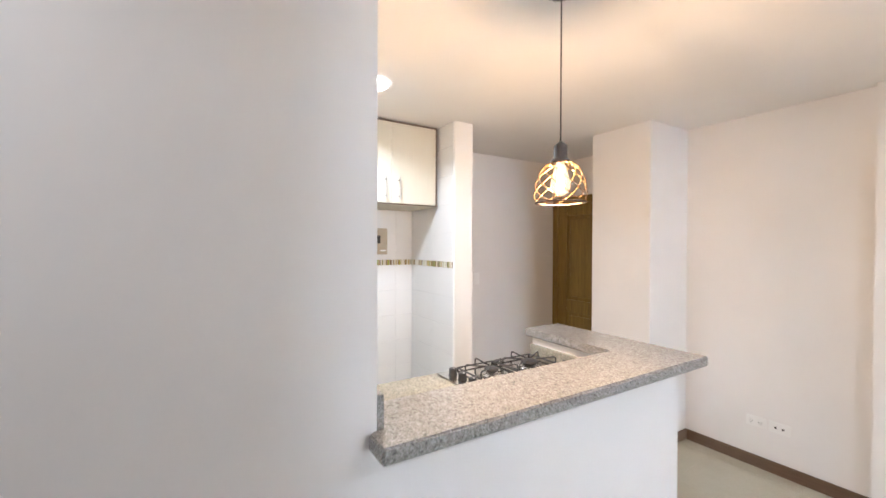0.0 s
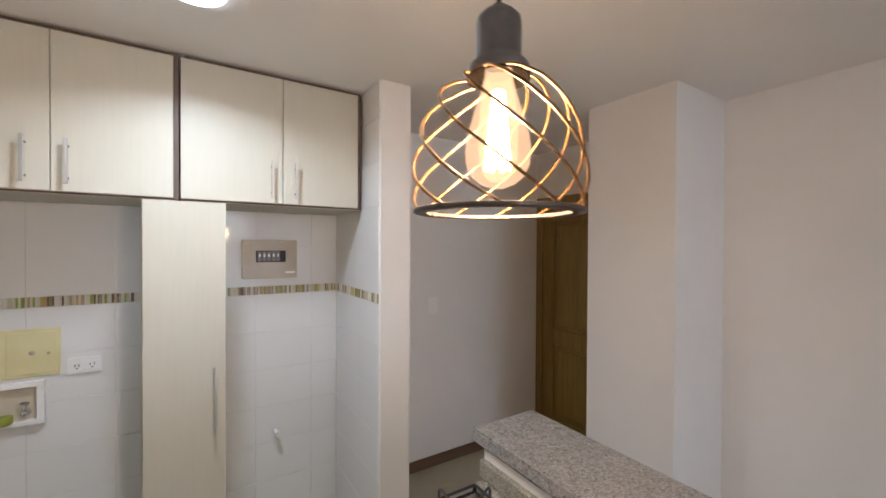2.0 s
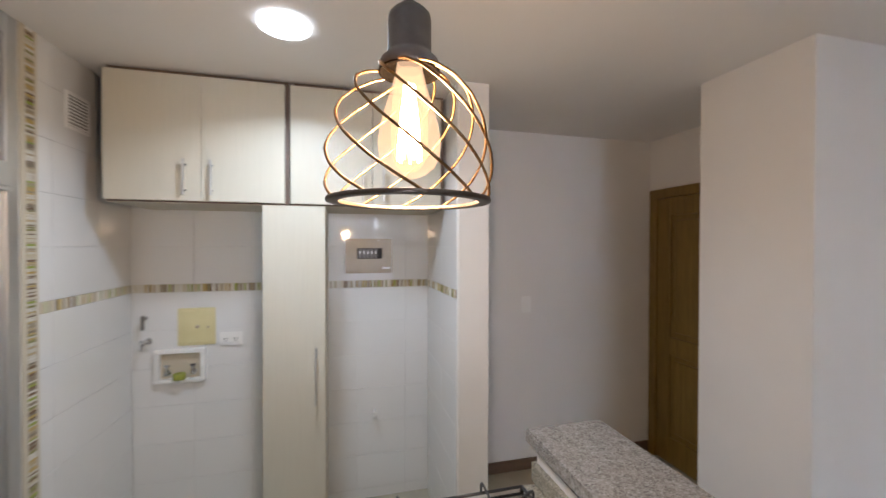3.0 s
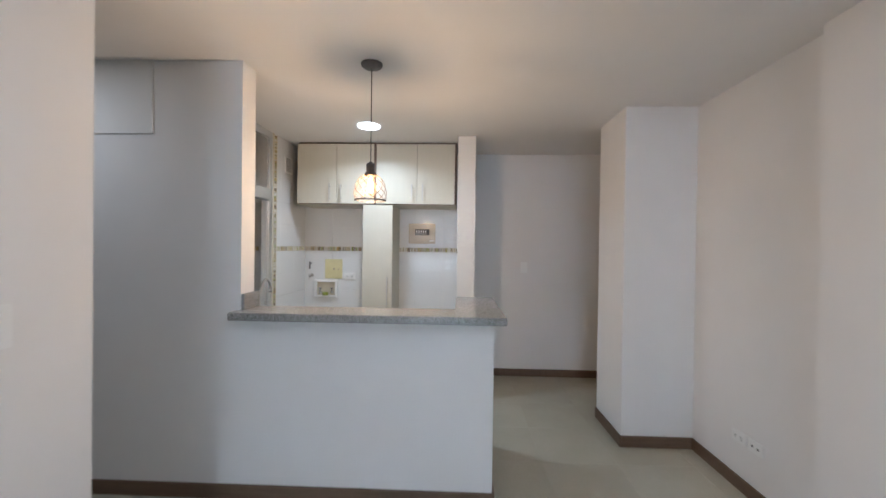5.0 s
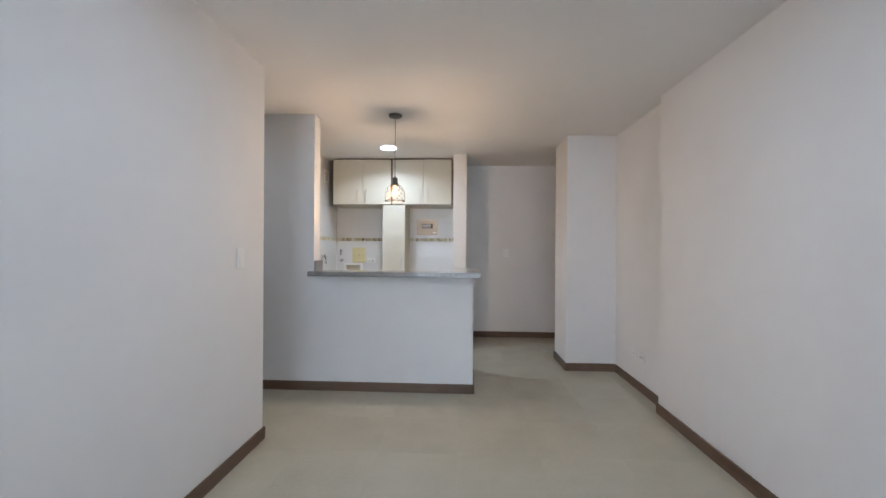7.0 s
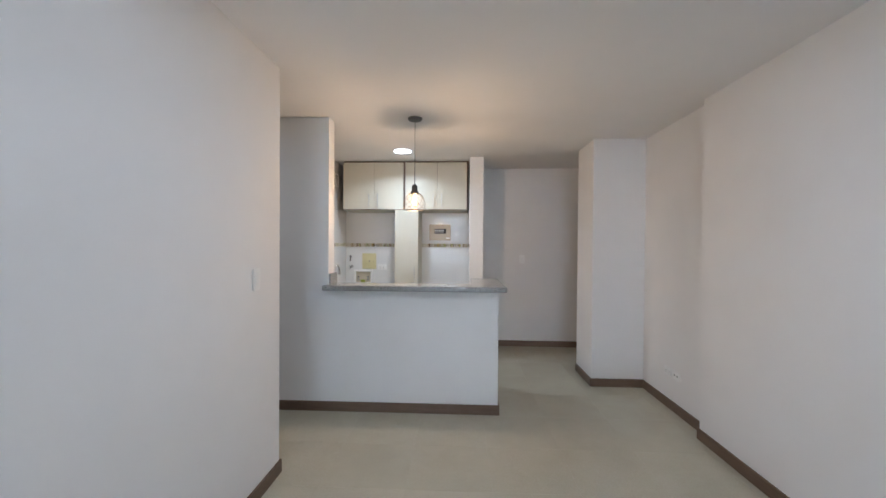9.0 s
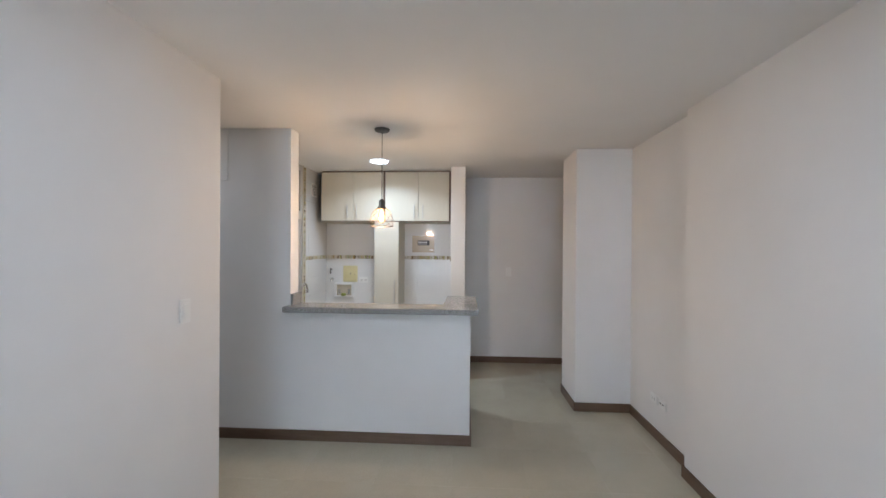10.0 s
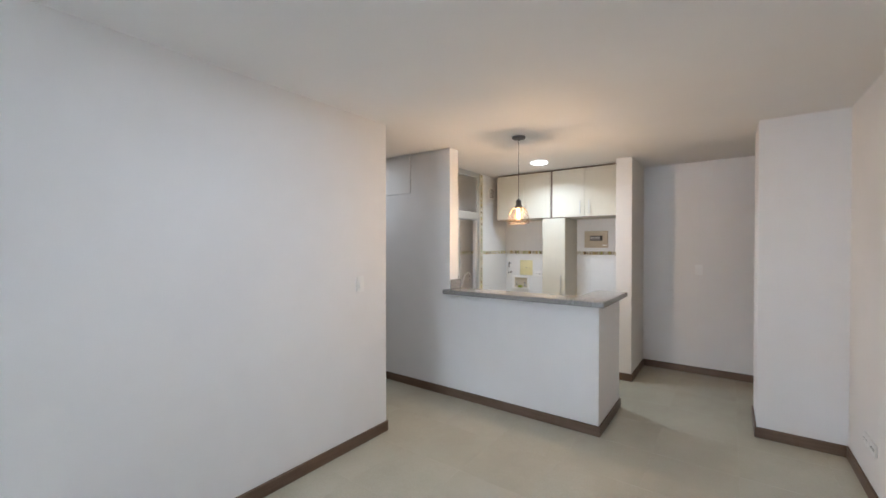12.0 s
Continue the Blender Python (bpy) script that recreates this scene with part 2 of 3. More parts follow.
def tube(bm, pts, r, n=8, closed=False, flat=None):
    """A round bar along pts; flat=(width, height) gives an upright oval section."""
    pts = [Vector(p) for p in pts]
    rings = []
    for i, p in enumerate(pts):
        if closed:
            d = pts[(i + 1) % len(pts)] - pts[i - 1]
        else:
            d = pts[min(i + 1, len(pts) - 1)] - pts[max(i - 1, 0)]
        d.normalize()
        up = Vector((0, 0, 1)) if abs(d.z) < 0.95 else Vector((0, 1, 0))
        u = d.cross(up).normalized()
        v = u.cross(d).normalized()
        a, b = flat or (r, r)
        rings.append([bm.verts.new(p + u * a * math.cos(2 * math.pi * j / n) + v * b * math.sin(2 * math.pi * j / n)) for j in range(n)])
    pairs = list(zip(rings, rings[1:])) + ([(rings[-1], rings[0])] if closed else [])
    for a, b in pairs:
        for j in range(n):
            f = bm.faces.new((a[j], a[(j + 1) % n], b[(j + 1) % n], b[j]))
            f.smooth = True
    if not closed:
        bm.faces.new(rings[0][::-1])
        bm.faces.new(rings[-1])
    return bm


def mesh(name, bm, material):
    bmesh.ops.recalc_face_normals(bm, faces=bm.faces[:])
    me = bpy.data.meshes.new(name)
    bm.to_mesh(me)
    bm.free()
    me.materials.append(material)
    return me


def part(name, bm, material, parent=None, label=""):
    ob = new(name, mesh(name, bm, material))
    ob.parent = parent
    return tagged(ob, label)


def thing(name, at, label, category, group="", kind=""):
    ob = new(name)
    ob.location = at
    ob.empty_display_size = 0.05
    bpy.context.view_layer.update()
    return tagged(ob, label, category, group, kind)


def put(name, bm, material, parent, label=""):
    """A part modelled in world coordinates under an Empty that stands elsewhere."""
    ob = part(name, bm, material, parent, label)
    ob.matrix_parent_inverse = parent.matrix_world.inverted()
    return ob


def setting(name, bm, material, label):
    return tagged(part(name, bm, material), label, name.split("_")[0], "", "structure")


def plug_face(ob, origin, right, slots):
    """Dark patches painted for the shade in a socket's slots, proud of its plate by a hair."""
    r = Vector(right)
    u = Vector((0, 0, 1))
    n = r.cross(u)
    for dx, dz, w, h in slots:
        bm = bmesh.new()
        c = Vector(origin) + r * dx + u * dz
        q = [bm.verts.new(c + r * a * w / 2 + u * b * h / 2 + n * d) for d in (0, 0.0008) for a, b in ((-1, -1), (1, -1), (1, 1), (-1, 1))]
        for f in ((0, 1, 2, 3), (4, 5, 6, 7), (0, 1, 5, 4), (1, 2, 6, 5), (2, 3, 7, 6), (3, 0, 4, 7)):
            bm.faces.new([q[i] for i in f])
        put("slot", bm, DARK, ob)


# ---------------------------------------------------------------- structure
floor = setting("floor", boxes((WEST, 1.8, SOUTH, 2.3, -0.12, -0.0008)), GROUT, "grout bed under glossy beige porcelain floor tiles")
setting("ceiling", boxes((WEST, 1.8, SOUTH, 2.3, H, H + 0.12)), CEIL, "smooth white painted plaster ceiling")

setting("wall_left", boxes((LW_X - 0.10, LW_X, SOUTH, LW_END, 0, H)), WALL, "plain off-white painted partition wall")
wall_front = setting("wall_front", boxes((WEST, PIL_X, 0, HW_T, 0, H)), WALL, "white painted wall that ends beside the bar")
# thin panel in whiter paint across the upper wall
setting("wall_casing", boxes((WEST, -1.885, -0.008, 0, 2.0, H)), WHITE_WALL, "paler, slightly proud panel high on the wall")
setting("wall_half", boxes((PIL_X, 0, 0, HW_T, 0, HW_H), (-RET, 0, HW_T, HW_B, 0, HW_H)), WALL, "white painted half wall under the bar top")
wall_back = setting("wall_back", boxes((WEST, STUB_R - 0.01, BACK, BACK + 0.14, 0, H)), WALL, "back wall of the kitchen behind white tiles")
setting("wall_hall_end", boxes((STUB_R - 0.01, HALL_X + 0.12, HALL_Y, HALL_Y + 0.14, 0, H)), WALL, "white painted end wall of the entrance hall")
wall_stub = setting("wall_stub", boxes((STUB_L, STUB_R, STUB_Y, BACK, 0, H), (STUB_R - 0.009, STUB_R, BACK, HALL_Y, 0, H)), WHITE_WALL, "short white wall end between kitchen and hall")
setting("wall_column", boxes((COL_X, RW_FAR, COL_Y0, COL_Y1, 0, H)), WALL, "white painted square column against the wall")
setting("wall_right", boxes((RW_FAR, 1.68, RW_STEP, COL_Y1, 0, H), (RW_NEAR, 1.68, SOUTH, RW_STEP, 0, H)), WALL, "white painted side wall with a shallow step")
setting("wall_hall", boxes((HALL_X, 1.68, COL_Y1, 1.33, 0, H), (HALL_X, 1.68, 2.13, HALL_Y, 0, H), (HALL_X, 1.68, 1.33, 2.13, 1.985, H)), WALL, "white painted hall wall round the entrance door")
wall_kitchen = setting("wall_kitchen", boxes((KIT_X - 0.10, KIT_X, 1.369, BACK, 0, H)), WHITE_WALL, "kitchen side wall under white tiles")
setting("wall_west", boxes((WEST - 0.12, WEST, SOUTH, BACK, 0, H)), WALL, "plain white painted wall")
wall_patio = setting("wall_patio", boxes((-2.24, -2.14, HW_T, BACK, 0, H)), PATIO, "dim beige wall of the utility shaft behind the window")
WX_L, WX_R = WIN_X - WIN_W, WIN_X + WIN_W
setting("wall_south", boxes((WEST, WX_L, SOUTH - 0.14, SOUTH, 0, H), (WX_R, 1.68, SOUTH - 0.14, SOUTH, 0, H), (WX_L, WX_R, SOUTH - 0.14, SOUTH, 2.35, H), (WX_L, WX_R, SOUTH - 0.14, SOUTH, 0, 0.35)), WALL, "white painted wall behind the camera with an assumed window")

# assumed window, out of view, that houses the frontal light
win2 = thing("window_2", (WIN_X, SOUTH - 0.07, 0.35), "assumed unseen aluminium window behind the camera", "window", kind="structure")
put("window_frame", boxes((WX_L, WX_L + 0.05, SOUTH - 0.10, SOUTH - 0.05, 0.35, 2.35), (WX_R - 0.05, WX_R, SOUTH - 0.10, SOUTH - 0.05, 0.35, 2.35), (WX_L + 0.05, WX_R - 0.05, SOUTH - 0.10, SOUTH - 0.05, 0.35, 0.40),
    (WX_L + 0.05, WX_R - 0.05, SOUTH - 0.10, SOUTH - 0.05, 2.30, 2.35), (WIN_X - 0.025, WIN_X + 0.025, SOUTH - 0.10, SOUTH - 0.05, 0.40, 2.30)), ALU, win2)
for x0, x1 in ((WX_L + 0.05, WIN_X - 0.025), (WIN_X + 0.025, WX_R - 0.05)):
    put("pane", boxes((x0, x1, SOUTH - 0.08, SOUTH - 0.074, 0.40, 2.30)), CLEAR, win2).visible_shadow = False


def skirting(x0, y0, x1, y1, side):
    """A baseboard along one wall foot; side: the way it stands out."""
    t, h = 0.013, 0.08
    sx, sy = side
    a, b = sorted((x0, x1)), sorted((y0, y1))
    if sx:
        a = sorted((x0, x0 + sx * t))
    else:
        b = sorted((y0, y0 + sy * t))
    bm = boxes((*a, *b, 0, h), bevel=0.003)
    tagged(part("baseboard", bm, BASEBOARD["y" if sx else "x"]), "dark brown wooden baseboard along the wall foot", "baseboard", "", "structure")


skirting(LW_X, SOUTH, LW_X, LW_END + 0.013, (1, 0))
skirting(LW_X - 0.10, LW_END, LW_X, LW_END, (0, 1))
skirting(WEST, 0, 0.013, 0, (0, -1))
skirting(0, 0, 0, HW_B + 0.013, (1, 0))
skirting(-RET, HW_B, 0, HW_B, (0, 1))
skirting(STUB_L, STUB_Y, STUB_R + 0.013, STUB_Y, (0, -1))
skirting(STUB_R, STUB_Y, STUB_R, HALL_Y, (1, 0))
skirting(STUB_R + 0.013, HALL_Y, HALL_X, HALL_Y, (0, -1))
skirting(COL_X, COL_Y0 - 0.013, COL_X, COL_Y1, (-1, 0))
skirting(COL_X, COL_Y0, RW_FAR, COL_Y0, (0, -1))
skirting(RW_FAR, RW_STEP, RW_FAR, COL_Y0 - 0.013, (-1, 0))
skirting(RW_NEAR - 0.013, RW_STEP, RW_FAR - 0.013, RW_STEP, (0, 1))
skirting(RW_NEAR, SOUTH, RW_NEAR, RW_STEP, (-1, 0))

# entrance door, seen past the column
door = thing("door_1", (HALL_X, 1.73, 0), "closed dark-stained panelled wooden entrance door in its frame", "door", kind="structure")
for row in ((1.295, 1.365, 0, 2.02), (2.095, 2.162, 0, 2.02), (1.365, 2.095, 1.95, 2.02)):
    put("casing", boxes((HALL_X - 0.022, HALL_X + 0.02, *row), bevel=0.004), DOORWOOD, door)
leaf = put("leaf", boxes((HALL_X + 0.012, HALL_X + 0.05, 1.365, 2.095, 0.005, 1.95)), DOORWOOD, door)
for y0, y1, z0, z1 in ((1.365, 1.48, 0.005, 1.95), (1.98, 2.095, 0.005, 1.95), (1.48, 1.98, 1.82, 1.95), (1.48, 1.98, 0.80, 0.93), (1.48, 1.98, 0.005, 0.2)):
    put("rail", boxes((HALL_X - 0.004, HALL_X + 0.012, y0, y1, z0, z1), bevel=0.003), DOORWOOD, leaf)
for z0, z1 in ((0.93, 1.82), (0.2, 0.80)):
    put("panel", boxes((HALL_X + 0.001, HALL_X + 0.012, 1.515, 1.945, z0 + 0.035, z1 - 0.035), bevel=0.008), DOORWOOD, leaf)

# kitchen window: transom light above, sliding and fixed pane below
win = thing("window_1", (KIT_X, 0.76, 0), "tall anodised aluminium kitchen window with patterned glass", "window", kind="structure")
WX0, WX1 = KIT_X - 0.07, KIT_X + 0.004
for name, row in (("jamb", (WX0, WX1, 1.312, 1.368, 0, H - 0.002)), ("jamb", (WX0, WX1, HW_T + 0.002, 0.20, 0, H - 0.002)), ("head", (WX0, WX1, 0.20, 1.312, 2.33, H - 0.002)),
                  ("transom", (WX0, WX1 + 0.012, 0.20, 1.312, 1.80, 1.885)), ("sill", (WX0, WX1, 0.20, 1.312, 0, 0.06)), ("bead", (WX0 + 0.01, WX1 + 0.018, 0.20, 1.312, 1.785, 1.80)),
                  ("mullion", (WX0 + 0.015, WX1, 0.860, 0.905, 0.06, 1.785)), ("sash_rail", (WX0 + 0.02, WX1 - 0.006, 0.20, 0.860, 1.735, 1.785)),
                  ("sash_stile", (WX0 + 0.02, WX1 - 0.006, 0.20, 0.235, 0.06, 1.735)), ("stop", (WX0 + 0.02, WX1 - 0.012, 1.298, 1.312, 0.06, 1.785))):
    put(name, boxes(row, bevel=0.003), ALU, win)
put("pull", boxes((WX1 - 0.004, WX1 + 0.012, 0.832, 0.864, 0.98, 1.09), bevel=0.004), GREYP, win, "grey plastic pull handle")
for y0, y1, z0, z1, mat in ((0.20, 1.312, 1.885, 2.33, TEXTURED), (0.235, 0.860, 0.06, 1.735, TEXTURED), (0.905, 1.298, 0.06, 1.785, CLEAR)):
    x = KIT_X - (0.036 if y1 < 0.9 else 0.018)
    put("pane", boxes((x - 0.006, x, y0, y1, z0, z1)), mat, win).visible_shadow = False

# ---------------------------------------------------------------- kitchen units
def bar_handle(parent, x, y, z0, z1):
    bar = put("handle", boxes((x - 0.0055, x + 0.0055, y - 0.033, y - 0.026, z0, z1), bevel=0.0015), NICKEL, parent, "satin steel bar handle")
    for z in (z0 + 0.024, z1 - 0.024):
        put("post", tube(bmesh.new(), [(x, y - 0.027, z), (x, y, z)], 0.0045, 10), GREYP, bar)


def wall_cabinet(x0, x1, split, handles, label):
    y, z0, z1 = 1.69, 1.797, H - 0.004
    cab = thing("wall_cabinet", ((x0 + x1) / 2, BACK, z0), label, "cabinet", "wall cabinets over the kitchen niche")
    put("body", boxes((x0, x0 + 0.016, y + 0.018, BACK - 0.008, z0, z1), (x1 - 0.016, x1, y, BACK - 0.008, z0, z1), (x0 + 0.016, x1 - 0.016, y, BACK - 0.008, z1 - 0.014, z1), (x0 + 0.016, x1 - 0.016, BACK - 0.016, BACK - 0.008, z0 + 0.012, z1 - 0.014)), CARCASS, cab, "dark brown carcass edges")
    put("bottom", boxes((x0 + 0.016, x1 - 0.016, y + 0.004, BACK - 0.008, z0, z0 + 0.012)), CARCASS, cab)
    put("underside", boxes((x0 + 0.002, x1 - 0.002, y + 0.012, BACK - 0.010, z0 - 0.003, z0)), INNER, cab)
    for a, b, hx in ((x0 + 0.003, split - 0.0015, handles[0]), (split + 0.0015, x1 - 0.018, handles[1])):
        door = put("door", boxes((a, b, y - 0.016, y + 0.002, z0 + 0.006, z1 - 0.016), bevel=0.0015), LAMINATE, cab)
        bar_handle(door, hx, y - 0.016, 1.828, 1.992)
    return cab


wall_cabinet(-1.775, -1.003, -1.385, (-1.450, -1.338), "cream woodgrain two-door wall cabinet beside the window wall")
wall_cabinet(-0.999, -0.220, -0.600, (-0.648, -0.545), "cream woodgrain two-door wall cabinet above the fuse box")

tall = thing("tall_cabinet", (-0.98, 1.9, 0), "narrow full-height cream woodgrain cupboard with one door", "cabinet")
put("body", boxes((-1.127, -0.832, 1.69, BACK - 0.008, 0.0, 1.793)), INNER, tall)
tdoor = put("door", boxes((-1.122, -0.833, 1.668, 1.688, 0.08, 1.790), bevel=0.0015), LAMINATE, tall)
bar_handle(tdoor, -0.876, 1.668, 0.81, 1.095)

base = thing("base_cabinet", (-1.0, 0.4, 0), "plain base unit carrying the granite worktop", "cabinet")
put("body", boxes((-1.79, -0.21, HW_T + 0.005, HW_T + 0.02, 0, 0.87), (-1.79, -0.21, 0.605, 0.62, 0, 0.87), (-1.79, -1.775, HW_T + 0.02, 0.605, 0, 0.87), (-0.225, -0.21, HW_T + 0.02, 0.605, 0, 0.87), (-1.775, -0.225, HW_T + 0.02, 0.605, 0.08, 0.1)), INNER, base)


def slab_outline(bm, outline, z0, z1, bevel):
    lo = [bm.verts.new((x, y, z0)) for x, y in outline]
    hi = [bm.verts.new((x, y, z1)) for x, y in outline]
    n = len(outline)
    bm.faces.new(hi)
    bm.faces.new(lo[::-1])
    for i in range(n):
        bm.faces.new((lo[i], lo[(i + 1) % n], hi[(i + 1) % n], hi[i]))
    if bevel:
        bmesh.ops.bevel(bm, geom=[e for e in bm.edges], offset=bevel, segments=2, affect="EDGES")
    return bm


bm = slab_outline(bmesh.new(), [(-1.408, -0.093), (0.058, -0.093), (0.058, 0.728), (-0.208, 0.728), (-0.208, 0.169), (PIL_X + 0.002, 0.169), (PIL_X + 0.002, -0.002), (-1.408, -0.002)], HW_H, 1.037, 0.005)
tagged(part("bar_top", bm, GRANITE), "L-shaped speckled pink-grey granite bar top on the half wall", "countertop")
tagged(part("splash_strip", boxes((PIL_X + 0.002, PIL_X + 0.02, 0.0, HW_T + 0.028, 1.038, 1.125), bevel=0.002), GRANITE), "short upright granite strip on the wall end", "splashback")

# worktop with a cut-out for the sink
SX0, SX1, SY0, SY1 = -1.72, -1.215, 0.255, 0.64
bm = bmesh.new()
ox, oy = (KIT_X + 0.006, SX0 + 0.02, SX1 - 0.02, -RET - 0.003), (HW_T + 0.002, SY0 + 0.02, SY1 - 0.02, 0.668)
grid = {(i, j, z): bm.verts.new((ox[i], oy[j], z)) for i in range(4) for j in range(4) for z in (0.87, 0.9)}
for i in range(3):
    for j in range(3):
        if (i, j) != (1, 1):
            for z in (0.87, 0.9):
                bm.faces.new([grid[a, b, z] for a, b in ((i, j), (i + 1, j), (i + 1, j + 1), (i, j + 1))])
rim = [((i, 0), (i + 1, 0)) for i in range(3)] + [((i, 3), (i + 1, 3)) for i in range(3)] + [((0, i), (0, i + 1)) for i in range(3)] + [((3, i), (3, i + 1)) for i in range(3)]
for a, b in rim + [((1, 1), (2, 1)), ((2, 1), (2, 2)), ((2, 2), (1, 2)), ((1, 2), (1, 1))]:
    bm.faces.new([grid[(*a, 0.87)], grid[(*b, 0.87)], grid[(*b, 0.9)], grid[(*a, 0.9)]])
tagged(part("worktop", bm, GRANITE_LIT), "speckled granite kitchen worktop behind the bar, tan painted for kitchen light", "worktop")
tagged(part("side_splash", boxes((-RET - 0.02, -RET - 0.003, 0.172, HW_B, 0.9015, 0.958), bevel=0.003), GRANITE_LIT), "low granite upstand beside the hob, tan painted for kitchen light", "splashback")

# sink
sink = thing("sink", ((SX0 + SX1) / 2, 0.45, 0.9), "stainless steel inset sink in the granite worktop", "sink")
bm = bmesh.new()
rows = []
cx, cy = (SX0 + SX1) / 2, (SY0 + SY1) / 2
for half_x, half_y, z, rad in ((0.2525, 0.1925, 0.9025, 0.03), (0.25, 0.19, 0.906, 0.03), (0.222, 0.162, 0.905, 0.05), (0.215, 0.155, 0.897, 0.05), (0.205, 0.145, 0.80, 0.05), (0.17, 0.11, 0.775, 0.05), (0.03, 0.03, 0.768, 0.029)):
    ring = []
    for sx, sy, a0 in ((1, 1, 0), (-1, 1, 90), (-1, -1, 180), (1, -1, 270)):
        for i in range(6):
            a = radians(a0 + 90 * i / 5)
            ring.append(bm.verts.new((cx + sx * (half_x - rad) + rad * math.cos(a), cy + sy * (half_y - rad) + rad * math.sin(a), z)))
    rows.append(ring)
for a, b in zip(rows, rows[1:]):
    for i in range(24):
        f = bm.faces.new((a[i], a[(i + 1) % 24], b[(i + 1) % 24], b[i]))
        f.smooth = True
bm.faces.new(rows[-1])
put("basin", bm, STEEL, sink)
put("drain", lathe(bmesh.new(), [(0.0, 0.7695), (0.032, 0.7705), (0.036, 0.769), (0.036, 0.766)], cx, cy, 20), CHROME, sink)

# faucet
fx = -1.42
faucet = thing("kitchen_faucet", (fx, 0.205, 0.9), "chrome gooseneck faucet leaning over the sink", "faucet")
put("base", lathe(bmesh.new(), [(0.0, 0.9), (0.026, 0.9), (0.026, 0.91), (0.019, 0.918), (0.017, 0.965), (0.011, 0.975), (0.0, 0.976)], fx, 0.205, 20), CHROME, faucet)
pts = [(fx, 0.208, 0.972), (fx - 0.004, 0.25, 1.035), (fx - 0.008, 0.30, 1.105)] + [(fx - 0.012, y, z) for y, z in ((0.335, 1.150), (0.355, 1.165), (0.380, 1.172), (0.405, 1.165), (0.424, 1.148), (0.434, 1.125), (0.436, 1.105))]
put("spout", tube(bmesh.new(), pts, 0.009, 12), CHROME, faucet)
put("aerator", lathe(bmesh.new(), [(0.0, 1.085), (0.012, 1.085), (0.013, 1.09), (0.013, 1.112), (0.009, 1.116), (0, 1.117)], fx - 0.012, 0.436, 16), CHROME, faucet)
put("lever", tube(bmesh.new(), [(fx + 0.017, 0.205, 0.945), (fx + 0.04, 0.205, 0.955), (fx + 0.07, 0.205, 0.975)], 0.006, 10), CHROME, faucet)

# gas hob: four burners, two pan grates, knobs along one side
hob = thing("gas_hob", (-0.54, 0.43, 0.9), "stainless steel four-burner gas hob with black grates", "hob")
HX0, HX1, HY0, HY1 = -0.83, -0.245, 0.215, 0.648
put("plate", boxes((HX0, HX1, HY0, HY1, 0.9005, 0.908), bevel=0.003, seg=2), HOBSTEEL, hob)
for i in range(4):
    kx, ky = -0.779, 0.588 - 0.0765 * i
    knob = put("knob", lathe(bmesh.new(), [(0.0, 0.908), (0.0205, 0.908), (0.0205, 0.911), (0.0182, 0.913), (0.0182, 0.936), (0.0165, 0.9395), (0.012, 0.9405), (0, 0.9405)], kx, ky, 22), BLACK, hob, "black ribbed control knob")
    put("pointer", boxes((kx - 0.0015, kx + 0.0015, ky - 0.015, ky - 0.004, 0.9405, 0.9412)), PLASTIC, knob)
BURNERS = ((-0.617, 0.512, 0.033), (-0.385, 0.508, 0.041), (-0.617, 0.335, 0.041), (-0.385, 0.335, 0.030))
for bx, by, r in BURNERS:
    burner = put("burner", lathe(bmesh.new(), [(r + 0.020, 0.9082), (r + 0.019, 0.9105), (r + 0.006, 0.9165), (r - 0.003, 0.917), (r - 0.004, 0.926), (0, 0.926)], bx, by, 28), CHROME, hob, "polished burner ring")
    put("cap", lathe(bmesh.new(), [(r - 0.003, 0.9262), (r, 0.928), (r, 0.933), (r - 0.003, 0.9365), (r - 0.010, 0.938), (0, 0.9385)], bx, by, 28), IRON, burner, "black enamelled burner cap")
Y0, Y1, GZ = 0.228, 0.638, 0.918


def finger(ex, ey, tx, ty):
    """A bent rod: up from the grate's frame, then inwards over the burner."""
    dx, dy = tx - ex, ty - ey
    at = [(ex + dx * k, ey + dy * k, GZ + h) for k, h in ((0, 0), (0, 0.024), (0.05, 0.030), (0.14, 0.0315), (0.6, 0.0265), (1.0, 0.0255))]
    return tube(bmesh.new(), at, 0.0036, 8)


for gx0, gx1, bx in ((-0.722, -0.511, -0.617), (-0.499, -0.262, -0.385)):
    bm = bmesh.new()
    rim = [(gx0, Y0, GZ), (gx1, Y0, GZ), (gx1, Y1, GZ), (gx0, Y1, GZ)]
    for a, b in zip(rim, rim[1:] + rim[:1]):
        tube(bm, [a, b], 0.0042, 8)
    put("grate_frame", bm, IRON, hob, "black wire grate frame")
    for by, ey in ((0.510, Y1), (0.335, Y0)):
        put("finger", finger(bx, ey, bx, by + 0.022 * (1 if ey > by else -1)), IRON, hob)
        for ex in (gx0, gx1):
            for off in (-0.060, 0.060):
                put("finger", finger(ex, by + off, bx + 0.030 * (1 if ex > bx else -1), by + off * 0.28), IRON, hob)
    for ex in (gx0, gx1):
        for ey in (Y0, Y1):
            put("foot", tube(bmesh.new(), [(ex, ey, 0.908), (ex, ey, GZ)], 0.006, 8), BLACK, hob, "rubber foot")

